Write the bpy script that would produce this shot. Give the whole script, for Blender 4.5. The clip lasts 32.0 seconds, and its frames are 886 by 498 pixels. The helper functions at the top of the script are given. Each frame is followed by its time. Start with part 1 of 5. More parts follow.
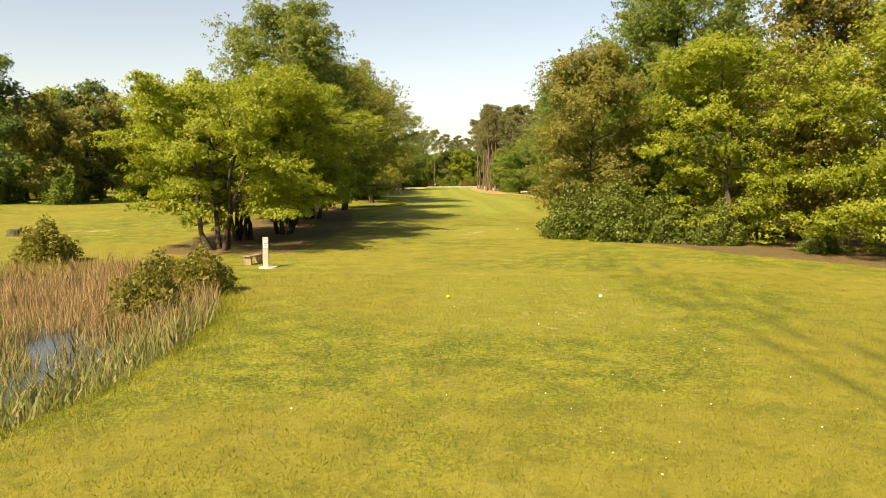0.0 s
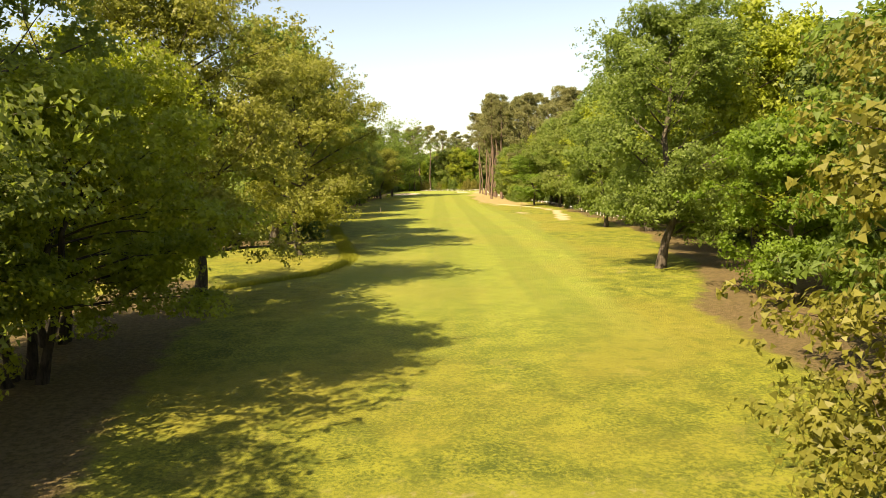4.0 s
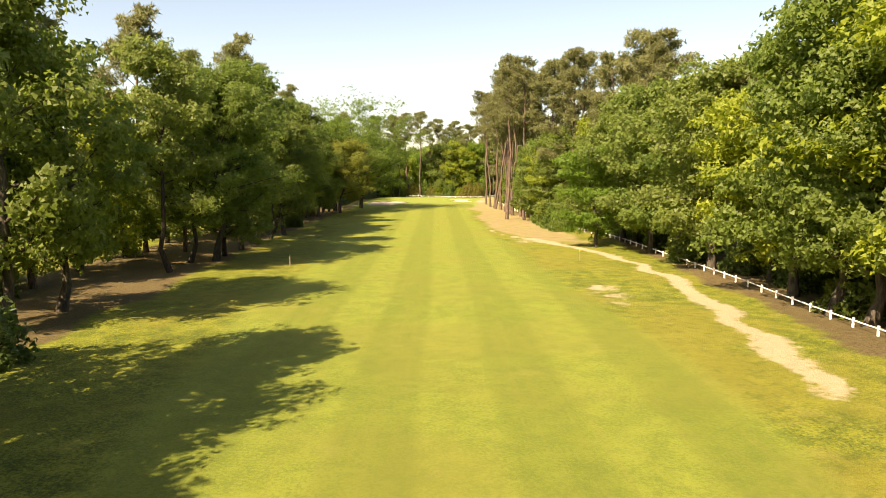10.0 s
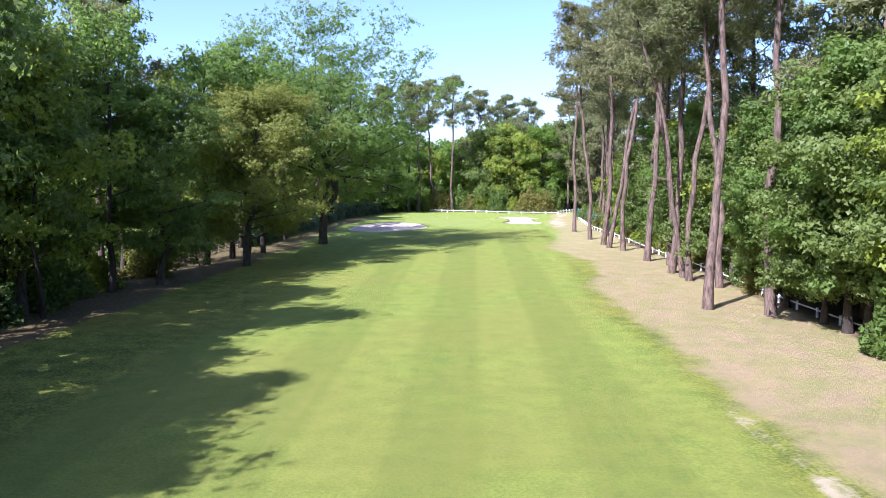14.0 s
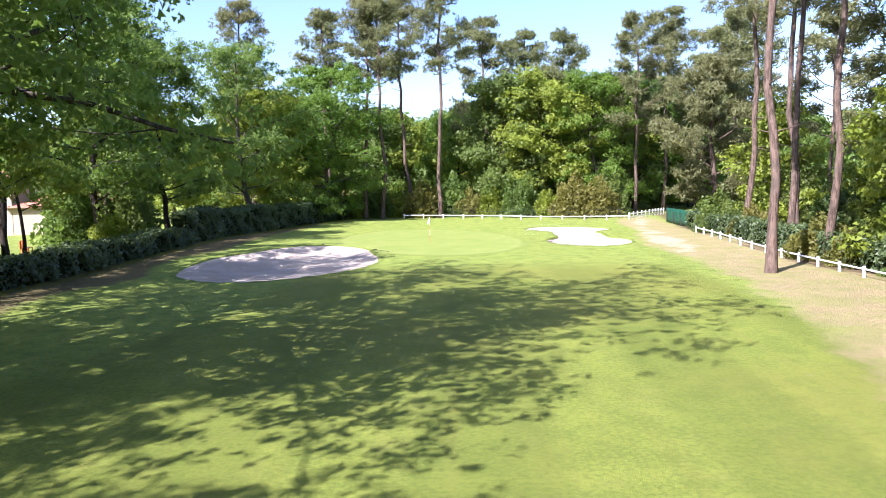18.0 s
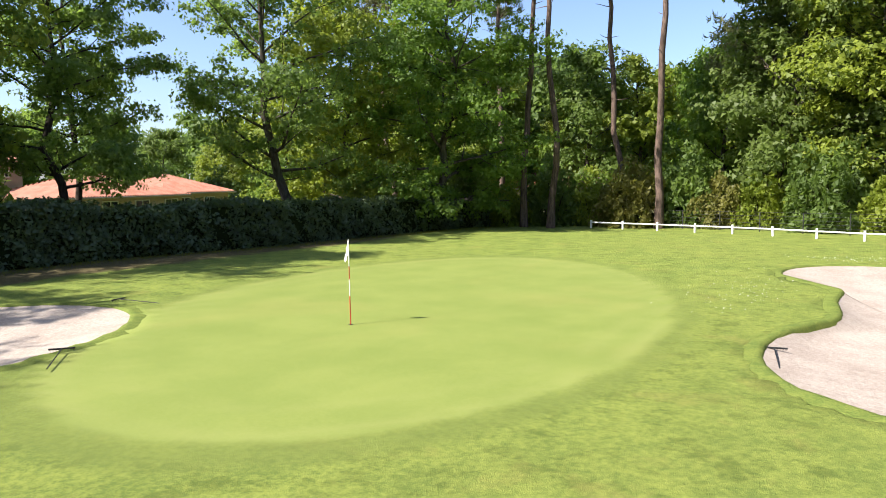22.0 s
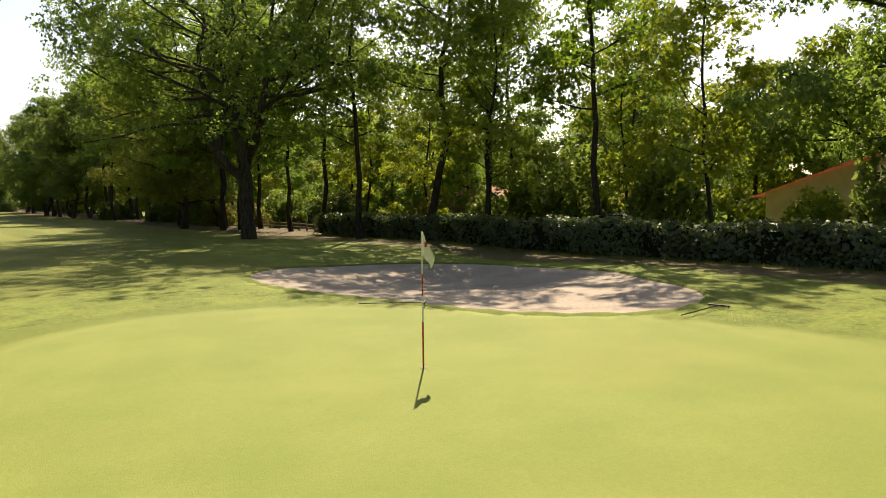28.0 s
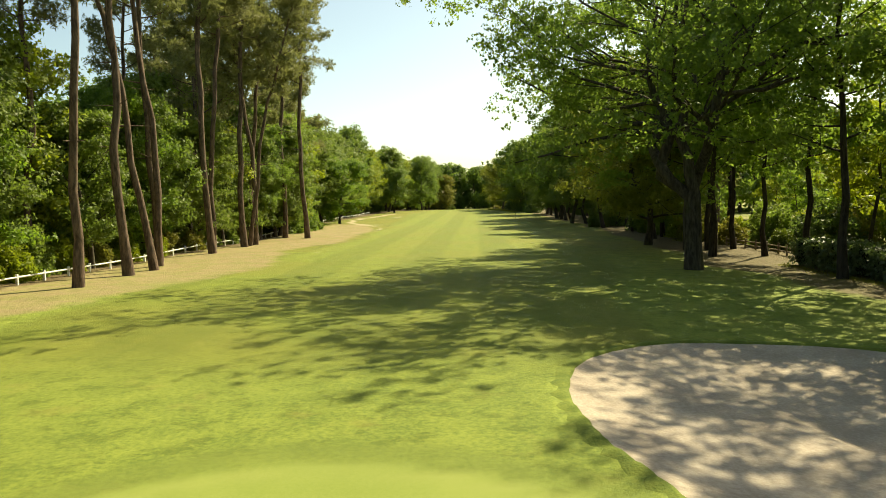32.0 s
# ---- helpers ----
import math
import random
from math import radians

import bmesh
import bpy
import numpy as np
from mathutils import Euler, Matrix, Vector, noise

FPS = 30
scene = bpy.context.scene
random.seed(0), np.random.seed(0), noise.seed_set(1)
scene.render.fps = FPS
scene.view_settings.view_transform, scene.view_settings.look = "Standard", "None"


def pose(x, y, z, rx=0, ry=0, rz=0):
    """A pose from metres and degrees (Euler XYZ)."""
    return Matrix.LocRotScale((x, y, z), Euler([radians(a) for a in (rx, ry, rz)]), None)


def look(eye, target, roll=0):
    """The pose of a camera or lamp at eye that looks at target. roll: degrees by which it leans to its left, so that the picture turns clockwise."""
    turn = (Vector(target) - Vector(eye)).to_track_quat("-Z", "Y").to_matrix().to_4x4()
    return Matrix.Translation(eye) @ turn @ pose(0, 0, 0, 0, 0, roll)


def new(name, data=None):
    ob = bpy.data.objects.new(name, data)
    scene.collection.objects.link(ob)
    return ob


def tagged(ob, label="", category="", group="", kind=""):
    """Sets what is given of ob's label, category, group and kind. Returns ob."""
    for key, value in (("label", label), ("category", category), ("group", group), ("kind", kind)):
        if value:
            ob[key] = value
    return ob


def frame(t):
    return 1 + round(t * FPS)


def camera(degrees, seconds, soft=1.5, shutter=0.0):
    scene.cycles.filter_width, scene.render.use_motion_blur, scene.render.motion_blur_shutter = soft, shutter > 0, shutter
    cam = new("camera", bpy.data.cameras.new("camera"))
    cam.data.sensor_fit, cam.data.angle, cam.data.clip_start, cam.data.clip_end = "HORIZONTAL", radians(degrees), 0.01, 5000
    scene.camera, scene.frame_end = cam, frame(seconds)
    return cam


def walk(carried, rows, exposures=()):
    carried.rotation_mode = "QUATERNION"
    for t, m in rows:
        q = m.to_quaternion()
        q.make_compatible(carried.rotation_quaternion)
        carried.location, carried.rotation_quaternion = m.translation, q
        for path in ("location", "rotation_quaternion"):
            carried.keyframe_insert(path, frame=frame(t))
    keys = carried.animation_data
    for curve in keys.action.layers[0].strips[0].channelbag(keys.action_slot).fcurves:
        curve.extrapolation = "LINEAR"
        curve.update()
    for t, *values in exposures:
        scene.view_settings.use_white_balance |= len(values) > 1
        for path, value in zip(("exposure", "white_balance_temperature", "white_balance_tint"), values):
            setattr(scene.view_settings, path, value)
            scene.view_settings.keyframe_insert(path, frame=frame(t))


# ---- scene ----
cam = camera(62.4, 32.0, soft=0.95)
PATH = [
    (0, (-1.83, -158.919, 4.291), (-1.812, -156.931, 4.099), 0.1),
    (0.5, (-1.729, -155.431, 4.592), (-1.708, -153.443, 4.401), 0.1),
    (1, (-1.603, -151.906, 4.79), (-1.581, -149.918, 4.601), 0.0),
    (1.5, (-1.433, -147.236, 5.055), (-1.407, -145.248, 4.863), -0.0),
    (2, (-1.172, -140.775, 5.318), (-1.14, -138.787, 5.119), -0.3),
    (2.5, (-0.867, -133.56, 5.729), (-0.834, -131.574, 5.523), -0.6),
    (3, (-0.474, -126.571, 6.078), (-0.449, -124.584, 5.866), -0.8),
    (3.5, (-0.194, -120.278, 6.72), (-0.182, -118.29, 6.511), -0.9),
    (5.5, (1.592, -97.986, 7.478), (1.611, -95.995, 7.289), -1.0),
    (6, (1.606, -93.85, 7.819), (1.631, -91.859, 7.63), -0.9),
    (6.5, (1.599, -90.413, 8.243), (1.629, -88.423, 8.052), -0.8),
    (7, (1.658, -86.467, 8.669), (1.691, -84.477, 8.472), -0.7),
    (7.5, (1.516, -80.636, 9.139), (1.558, -78.646, 8.931), -0.4),
    (8, (1.522, -73.468, 9.522), (1.572, -71.479, 9.308), 0.1),
    (8.5, (1.609, -65.683, 9.679), (1.667, -63.693, 9.462), 0.4),
    (9, (1.794, -57.554, 9.488), (1.851, -55.564, 9.271), 0.6),
    (9.5, (2.091, -49.17, 9.131), (2.133, -47.18, 8.915), 0.4),
    (10, (2.525, -40.435, 8.837), (2.545, -38.444, 8.623), 0.2),
    (10.5, (3.108, -30.336, 9.152), (3.101, -28.346, 8.93), 0.3),
    (11, (3.374, -19.186, 9.361), (3.344, -17.198, 9.131), 0.4),
    (11.5, (3.391, -7.564, 9.22), (3.345, -5.577, 8.989), 0.5),
    (12, (3.179, 4.33, 8.444), (3.121, 6.318, 8.228), 0.4),
    (12.5, (3.017, 16.312, 7.975), (2.946, 18.3, 7.766), 0.4),
    (13, (2.842, 28.194, 7.804), (2.762, 30.182, 7.596), 0.2),
    (13.5, (2.452, 39.622, 7.678), (2.368, 41.61, 7.474), 0.2),
    (14, (1.886, 50.369, 7.673), (1.803, 52.357, 7.472), 0.2),
    (14.5, (1.388, 59.932, 7.494), (1.304, 61.92, 7.294), 0.1),
    (16.5, (0.319, 91.473, 6.282), (0.243, 93.462, 6.085), -0.5),
    (17, (0.246, 99.204, 5.914), (0.174, 101.193, 5.715), -0.5),
    (17.5, (0.438, 106.898, 5.521), (0.367, 108.887, 5.324), -0.7),
    (18, (0.419, 114.194, 5.048), (0.355, 116.183, 4.851), -0.8),
    (18.5, (0.415, 121.532, 4.707), (0.358, 123.521, 4.509), -0.8),
    (19, (0.642, 128.842, 4.574), (0.584, 130.831, 4.377), -0.9),
    (19.5, (1.221, 135.473, 4.401), (1.119, 137.461, 4.206), -1.1),
    (20, (2.174, 140.971, 4.132), (1.967, 142.951, 3.942), -1.2),
    (20.5, (3.552, 145.435, 3.87), (3.205, 147.396, 3.684), -1.2),
    (21, (5.051, 149.02, 3.718), (4.514, 150.938, 3.534), -1.0),
    (21.5, (6.639, 152.203, 3.545), (5.908, 154.056, 3.361), -1.0),
    (22, (8.052, 155.117, 3.424), (7.092, 156.862, 3.236), -0.9),
    (22.5, (9.15, 157.955, 3.351), (7.966, 159.556, 3.159), -0.9),
    (23, (9.994, 160.936, 3.277), (8.584, 162.342, 3.087), -0.9),
    (23.5, (10.447, 163.774, 3.054), (8.84, 164.951, 2.874), -0.8),
    (24, (10.449, 166.657, 2.946), (8.662, 167.536, 2.768), -1.0),
    (24.5, (10.348, 169.21, 2.847), (8.431, 169.756, 2.677), -1.2),
    (25, (10.066, 171.34, 2.751), (8.084, 171.552, 2.586), -1.2),
    (25.5, (9.402, 173.267, 2.648), (7.414, 173.116, 2.489), -1.0),
    (26, (8.488, 174.864, 2.631), (6.559, 174.361, 2.476), -0.9),
    (26.5, (7.461, 176.217, 2.635), (5.657, 175.367, 2.48), -0.8),
    (28.5, (2.766, 178.399, 2.453), (1.803, 176.651, 2.319), -0.7),
    (29, (1.665, 178.55, 2.373), (0.94, 176.69, 2.243), -0.8),
    (29.5, (0.693, 178.441, 2.327), (0.175, 176.514, 2.204), -0.8),
    (30, (-0.142, 178.053, 2.28), (-0.467, 176.083, 2.162), -0.8),
    (30.5, (-0.879, 177.515, 2.242), (-1.004, 175.522, 2.126), -0.6),
    (31, (-1.468, 176.727, 2.207), (-1.457, 174.73, 2.092), -0.5),
    (31.5, (-2.318, 174.931, 2.949), (-2.253, 172.936, 2.828), -0.6),
    (32, (-3.129, 172.257, 3.943), (-3.034, 170.263, 3.81), -0.8),
]
walk(
    cam,
    [(t, look(eye, target, roll)) for t, eye, target, roll in PATH],
    [(0, 1.32, 10000, 16), (2, 1.42, 10000, 15), (3, 1.58, 9800, 14), (6, 1.48, 9600, 15), (10, 1.52, 9200, 17), (12, 1.57, 7900, 18), (13, 1.62, 6250, 26), (14, 1.62, 5150, 28), (14.5, 1.62, 5150, 28), (17, 1.78, 5400, 27), (20, 1.58, 5750, 24), (21, 1.37, 5950, 19), (22, 1.3, 6050, 16), (24, 1.25, 6600, 14), (26, 1.1, 7000, 16), (29, 0.92, 8400, 8), (32, 1.1, 8900, -5)],
)

# ---- world, sun and sky ----
SUN_AZ = math.atan2(-0.62, -0.78)          # direction towards the sun on the ground
SUN_EL = radians(44)
sun_dir = Vector((math.cos(SUN_EL) * -0.622, math.cos(SUN_EL) * -0.783, math.sin(SUN_EL)))
world = bpy.data.worlds.new("world")
scene.world = world
world.use_nodes = True
wt = world.node_tree
wt.nodes.clear()
sky = wt.nodes.new("ShaderNodeTexSky")
sky.sky_type, sky.sun_disc = "NISHITA", False
sky.sun_elevation = SUN_EL
sky.sun_rotation = math.atan2(sun_dir.x, sun_dir.y)
sky.air_density, sky.dust_density, sky.ozone_density = 0.85, 1.3, 1.5
bg = wt.nodes.new("ShaderNodeBackground")
bg.inputs[1].default_value = 0.096
wo = wt.nodes.new("ShaderNodeOutputWorld")
wt.links.new(sky.outputs[0], bg.inputs[0])
wt.links.new(bg.outputs[0], wo.inputs[0])
sun = new("sun", bpy.data.lights.new("sun", "SUN"))
sun.data.energy, sun.data.angle, sun.data.color = 4.6, radians(0.53), (1.0, 0.93, 0.8)
sun.matrix_world = look(sun_dir * 100, (0, 0, 0))


# ---- materials ----
class Mat:
    """A small builder for node materials."""

    def __init__(self, name, rough=0.8, spec=0.3, metal=0.0):
        self.m = bpy.data.materials.new(name)
        self.m.use_nodes = True
        self.t = self.m.node_tree
        self.n, self.l = self.t.nodes, self.t.links
        self.p = self.n["Principled BSDF"]
        self.out = self.n["Material Output"]
        self.p.inputs["Roughness"].default_value = rough
        self.p.inputs["Specular IOR Level"].default_value = spec
        self.p.inputs["Metallic"].default_value = metal
        self.geo = self.n.new("ShaderNodeNewGeometry")

    def set(self, socket, v):
        if hasattr(v, "links"):
            self.l.new(v, socket)
        elif isinstance(v, tuple) and len(v) == 3 and socket.type == "RGBA":
            socket.default_value = (*v, 1)
        else:
            socket.default_value = v

    def noise(self, scale, detail=3.0, rough=0.55, coord=None, stretch=None):
        v = coord or self.geo.outputs["Position"]
        if stretch:
            mp = self.n.new("ShaderNodeMapping")
            mp.inputs["Scale"].default_value = stretch
            self.l.new(v, mp.inputs[0])
            v = mp.outputs[0]
        x = self.n.new("ShaderNodeTexNoise")
        x.inputs["Scale"].default_value, x.inputs["Detail"].default_value, x.inputs["Roughness"].default_value = scale, detail, rough
        self.l.new(v, x.inputs["Vector"])
        return x.outputs[0]

    def mix(self, f, a, b):
        x = self.n.new("ShaderNodeMix")
        x.data_type = "RGBA"
        self.set(x.inputs[0], f), self.set(x.inputs[6], a), self.set(x.inputs[7], b)
        return x.outputs[2]

    def math(self, op, a, b=0.0, c=0.0):
        x = self.n.new("ShaderNodeMath")
        x.operation = op
        for s, v in zip(x.inputs, (a, b, c)):
            self.set(s, v)
        return x.outputs[0]

    def ramp(self, f, lo, hi):
        x = self.n.new("ShaderNodeMapRange")
        x.interpolation_type = "SMOOTHSTEP"
        self.set(x.inputs[0], f)
        x.inputs[1].default_value, x.inputs[2].default_value = lo, hi
        return x.outputs[0]

    def attr(self, name):
        x = self.n.new("ShaderNodeAttribute")
        x.attribute_name = name
        return x.outputs["Fac"]

    def bump(self, height, dist=0.05, strength=0.6):
        x = self.n.new("ShaderNodeBump")
        x.inputs["Strength"].default_value, x.inputs["Distance"].default_value = strength, dist
        self.l.new(height, x.inputs["Height"])
        self.l.new(x.outputs[0], self.p.inputs["Normal"])
        return x

    def color(self, c):
        self.set(self.p.inputs["Base Color"], c)
        return self.m


def plain(name, a, b, scale=6.0, rough=0.7, spec=0.3, metal=0.0, bump=0.0, fine=40.0):
    """A surface of two tones: patches, and a finer grain over them."""
    k = Mat(name, rough, spec, metal)
    f = k.math("ADD", k.math("MULTIPLY", k.noise(scale), 0.6), k.math("MULTIPLY", k.noise(fine, 2), 0.4))
    k.color(k.mix(k.ramp(f, 0.3, 0.7), a, b))
    if bump:
        k.bump(k.noise(fine, 4), bump)
    return k.m


def leafy(name, dark, light, other, trans=0.5, gloss=0.4):
    """Leaves: light passes through them, and every leaf and every tree differs a little."""
    k = Mat(name, 0.55, gloss)
    info = k.n.new("ShaderNodeObjectInfo")
    isl = k.geo.outputs["Random Per Island"]
    c = k.mix(k.ramp(k.noise(0.55, 2), 0.3, 0.7), dark, light)
    c = k.mix(k.math("MULTIPLY", isl, 0.5), c, light)
    c = k.mix(k.math("MULTIPLY", info.outputs["Random"], 0.7), c, other)
    k.color(c)
    tr = k.n.new("ShaderNodeBsdfTranslucent")
    lit = k.mix(0.35, c, (light[0] * 1.5, light[1] * 1.5, light[2] * 0.8))
    k.l.new(lit, tr.inputs[0])
    ms = k.n.new("ShaderNodeMixShader")
    ms.inputs[0].default_value = trans
    k.l.new(k.p.outputs[0], ms.inputs[1])
    k.l.new(tr.outputs[0], ms.inputs[2])
    k.l.new(ms.outputs[0], k.out.inputs[0])
    return k.m


def bark(name, a, b, moss=None):
    k = Mat(name, 0.95, 0.1)
    g = k.noise(7, 5, 0.7, stretch=(1, 1, 0.22))
    c = k.mix(k.ramp(g, 0.35, 0.65), a, b)
    c = k.mix(k.math("MULTIPLY", k.ramp(k.noise(1.2), 0.5, 0.7), 0.6), c, moss or b)
    k.bump(g, 0.04, 0.9)
    return k.color(c)


M_OAK = leafy("oak_leaves", (0.076, 0.134, 0.030), (0.172, 0.252, 0.048), (0.190, 0.220, 0.055), 0.56)
M_HORN = leafy("hornbeam_leaves", (0.125, 0.179, 0.021), (0.295, 0.347, 0.039), (0.208, 0.263, 0.029))
M_YOAK = leafy("yellow_oak_leaves", (0.120, 0.155, 0.028), (0.262, 0.280, 0.052), (0.215, 0.225, 0.050), 0.54)
M_BROWN = leafy("young_oak_leaves", (0.122, 0.134, 0.028), (0.226, 0.222, 0.046), (0.190, 0.172, 0.040))
M_LIME = leafy("bright_leaves", (0.088, 0.164, 0.019), (0.176, 0.269, 0.032), (0.129, 0.222, 0.032), 0.58)
M_FRESH = leafy("fresh_oak_leaves", (0.090, 0.150, 0.032), (0.205, 0.295, 0.060), (0.160, 0.238, 0.053), 0.64)
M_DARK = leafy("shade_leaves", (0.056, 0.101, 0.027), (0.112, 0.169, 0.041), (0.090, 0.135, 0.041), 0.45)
M_PINE = leafy("pine_needles", (0.098, 0.124, 0.052), (0.225, 0.240, 0.100), (0.205, 0.196, 0.092), 0.45, 0.2)
M_LAUREL = leafy("laurel_leaves", (0.054, 0.096, 0.014), (0.147, 0.192, 0.027), (0.096, 0.138, 0.023), 0.35, 0.5)
M_HEDGE = leafy("hedge_leaves", (0.034, 0.064, 0.017), (0.125, 0.175, 0.055), (0.060, 0.100, 0.027), 0.4, 1.0)
M_BARK = bark("grey_bark", (0.044, 0.036, 0.028), (0.108, 0.092, 0.072), (0.072, 0.080, 0.040))
M_PBARK = bark("pine_bark", (0.062, 0.045, 0.035), (0.185, 0.130, 0.100), (0.118, 0.093, 0.074))
M_DBARK = bark("dark_bark", (0.028, 0.022, 0.018), (0.068, 0.056, 0.044))
M_WHITE = plain("white_paint", (0.70, 0.69, 0.64), (0.82, 0.81, 0.77), 3, 0.6, bump=0.002)
M_WOOD = plain("weathered_wood", (0.160, 0.120, 0.080), (0.304, 0.248, 0.176), 4, 0.85, 0.2, bump=0.004)
M_STONE = plain("pale_concrete", (0.336, 0.312, 0.264), (0.464, 0.432, 0.376), 5, 0.9, 0.2, bump=0.004)
M_METAL = plain("dark_metal", (0.02, 0.02, 0.02), (0.05, 0.05, 0.05), 8, 0.45, 0.5)
M_RENDER = plain("cream_render", (0.400, 0.320, 0.232), (0.496, 0.416, 0.320), 1.2, 0.95, 0.1, bump=0.004)
M_TILE = plain("terracotta", (0.304, 0.120, 0.072), (0.440, 0.224, 0.152), 1.5, 0.85, 0.2, bump=0.01)
M_GREENP = plain("green_paint", (0.008, 0.056, 0.034), (0.016, 0.090, 0.050), 2, 0.5, 0.4)
M_RED = plain("red_paint", (0.42, 0.03, 0.02), (0.55, 0.06, 0.03), 5, 0.45, 0.5)
M_CLOTH = plain("white_cloth", (0.72, 0.71, 0.68), (0.84, 0.83, 0.80), 12, 0.9, 0.1)
M_YELLOW = plain("yellow_paint", (0.55, 0.36, 0.03), (0.66, 0.46, 0.06), 8, 0.5)
M_BLACK = plain("black_plastic", (0.012, 0.012, 0.012), (0.03, 0.03, 0.03), 8, 0.5)
M_GLASS = plain("window_glass", (0.02, 0.025, 0.03), (0.04, 0.045, 0.05), 0.5, 0.06, 0.8)
M_GREY = plain("grey_paint", (0.25, 0.26, 0.27), (0.34, 0.35, 0.36), 3, 0.4, 0.5)


# ---- mesh helpers ----
def link(name, mesh, parent=None, label=""):
    ob = new(name, mesh)
    if parent:
        ob.parent = parent
    return tagged(ob, label)


def mesh_from(name, verts, faces, mat, smooth=False):
    me = bpy.data.meshes.new(name)
    me.from_pydata([tuple(v) for v in verts], [], faces)
    me.materials.append(mat)
    if smooth:
        me.polygons.foreach_set("use_smooth", [True] * len(me.polygons))
    me.update()
    return me


def mesh_polys(name, v, k, mat):
    """A mesh of many separate polygons with k corners each; v: (n * k, 3)."""
    n = len(v) // k
    me = bpy.data.meshes.new(name)
    me.vertices.add(n * k), me.loops.add(n * k), me.polygons.add(n)
    me.vertices.foreach_set("co", np.ascontiguousarray(v, np.float32).ravel())
    me.loops.foreach_set("vertex_index", np.arange(n * k, dtype=np.int32))
    me.polygons.foreach_set("loop_start", np.arange(0, n * k, k, dtype=np.int32))
    me.materials.append(mat)
    me.update(calc_edges=True)
    return me


def part(name, bm, material, parent, label=""):
    me = bpy.data.meshes.new(name)
    bm.to_mesh(me)
    bm.free()
    me.materials.append(material)
    return link(name, me, parent, label)


def box(bm, c, s, rz=0.0, bevel=0.0):
    r = bmesh.ops.create_cube(bm, size=1, matrix=pose(*c, 0, 0, rz) @ Matrix.Diagonal((*s, 1)))
    if bevel:
        es = list({e for v in r["verts"] for e in v.link_edges})
        bmesh.ops.bevel(bm, geom=es, offset=bevel, segments=2, affect="EDGES", profile=0.5)
    return bm


def one_box(c, s, rz=0.0, bevel=0.01):
    return box(bmesh.new(), c, s, rz, bevel)


def rod(bm, a, b, r1, r2=None, seg=8):
    a, b = Vector(a), Vector(b)
    m = Matrix.Translation((a + b) / 2) @ (b - a).to_track_quat("Z", "Y").to_matrix().to_4x4()
    bmesh.ops.create_cone(bm, cap_ends=True, segments=seg, radius1=r1, radius2=r1 if r2 is None else r2, depth=(b - a).length, matrix=m)
    return bm


def one_rod(a, b, r1, r2=None, seg=8):
    return rod(bmesh.new(), a, b, r1, r2, seg)


def empty(name, m, label, category, group="", kind=""):
    ob = new(name)
    ob.empty_display_size = 0.3
    ob.matrix_basis = m
    return tagged(ob, label, category, group, kind)


# ---- the lie of the land ----
def sstep(x, lo, hi):
    t = np.clip((x - lo) / (hi - lo), 0, 1)
    return t * t * (3 - 2 * t)


def oval(x, y, cx, cy, a, b, turn=0.0):
    """1 on the outline of an oval, less inside."""
    c, s = math.cos(radians(turn)), math.sin(radians(turn))
    u, v = (x - cx) * c + (y - cy) * s, -(x - cx) * s + (y - cy) * c
    return np.sqrt((u / a) ** 2 + (v / b) ** 2)


def in_sand_a(x, y):
    main, tip = oval(x, y, -10.8, 158.0, 5.9, 6.9), oval(x, y, -10.0, 163.7, 3.7, 4.6, 4)
    return (np.maximum(main, 0.05) ** -7 + np.maximum(tip, 0.05) ** -7) ** (-1 / 7)


def in_sand_b(x, y):
    near, far, neck = oval(x, y, 9.9, 170.9, 3.2, 4.2), oval(x, y, 10.0, 183.4, 3.9, 3.6, -12), oval(x, y, 10.0, 177.4, 2.0, 4.0)
    return (np.maximum(near, 0.05) ** -5 + np.maximum(far, 0.05) ** -5 + np.maximum(neck, 0.05) ** -5) ** -0.2


def in_green(x, y):
    return oval(x, y, -2.6, 173.0, 7.0, 11.8, 12)


def in_pond(x, y):
    return oval(x, y, -20.0, -139.5, 11.4, 15.6, 0)


def swell(y):
    """The long low crest that the fairway runs over."""
    return np.interp(y, [-175, -150, -125, -100, -80, -60, -40, -20, 0, 20, 40, 60], [-0.40, -0.28, 0.02, 0.38, 0.66, 0.82, 0.82, 0.68, 0.44, 0.20, 0.05, 0])


def land(x, y):
    """The turf's height, bunkers left out."""
    z = 0.10 * np.sin(x * 0.11 + 1) * np.cos(y * 0.05) + 0.06 * np.sin(y * 0.21 + x * 0.17)
    z = z * sstep(np.abs(x), 2, 14) + swell(y)
    z = z - 0.02 * (1 - sstep(in_green(x, y), 0.8, 1.45))
    z = z - 0.2 * (1 - sstep(oval(x, y, -14.5, 153.5, 9.0, 12.0, -20), 0.35, 1.0))
    return z - 0.85 * (1 - sstep(in_pond(x, y), 0.72, 1.06))


def height(x, y):
    z = land(x, y)
    z = z - 0.9 * (1 - sstep(in_sand_a(x, y), 0.955, 1.01))
    return z - 0.9 * (1 - sstep(in_sand_b(x, y), 0.93, 1.01))


def gz(x, y):
    return float(land(np.array(float(x)), np.array(float(y))))


def line(a, b, step):
    return np.arange(a, b, step)


def spread(x0, far, n):
    return x0 + (far - x0) * np.linspace(0, 1, n)[1:] ** 3


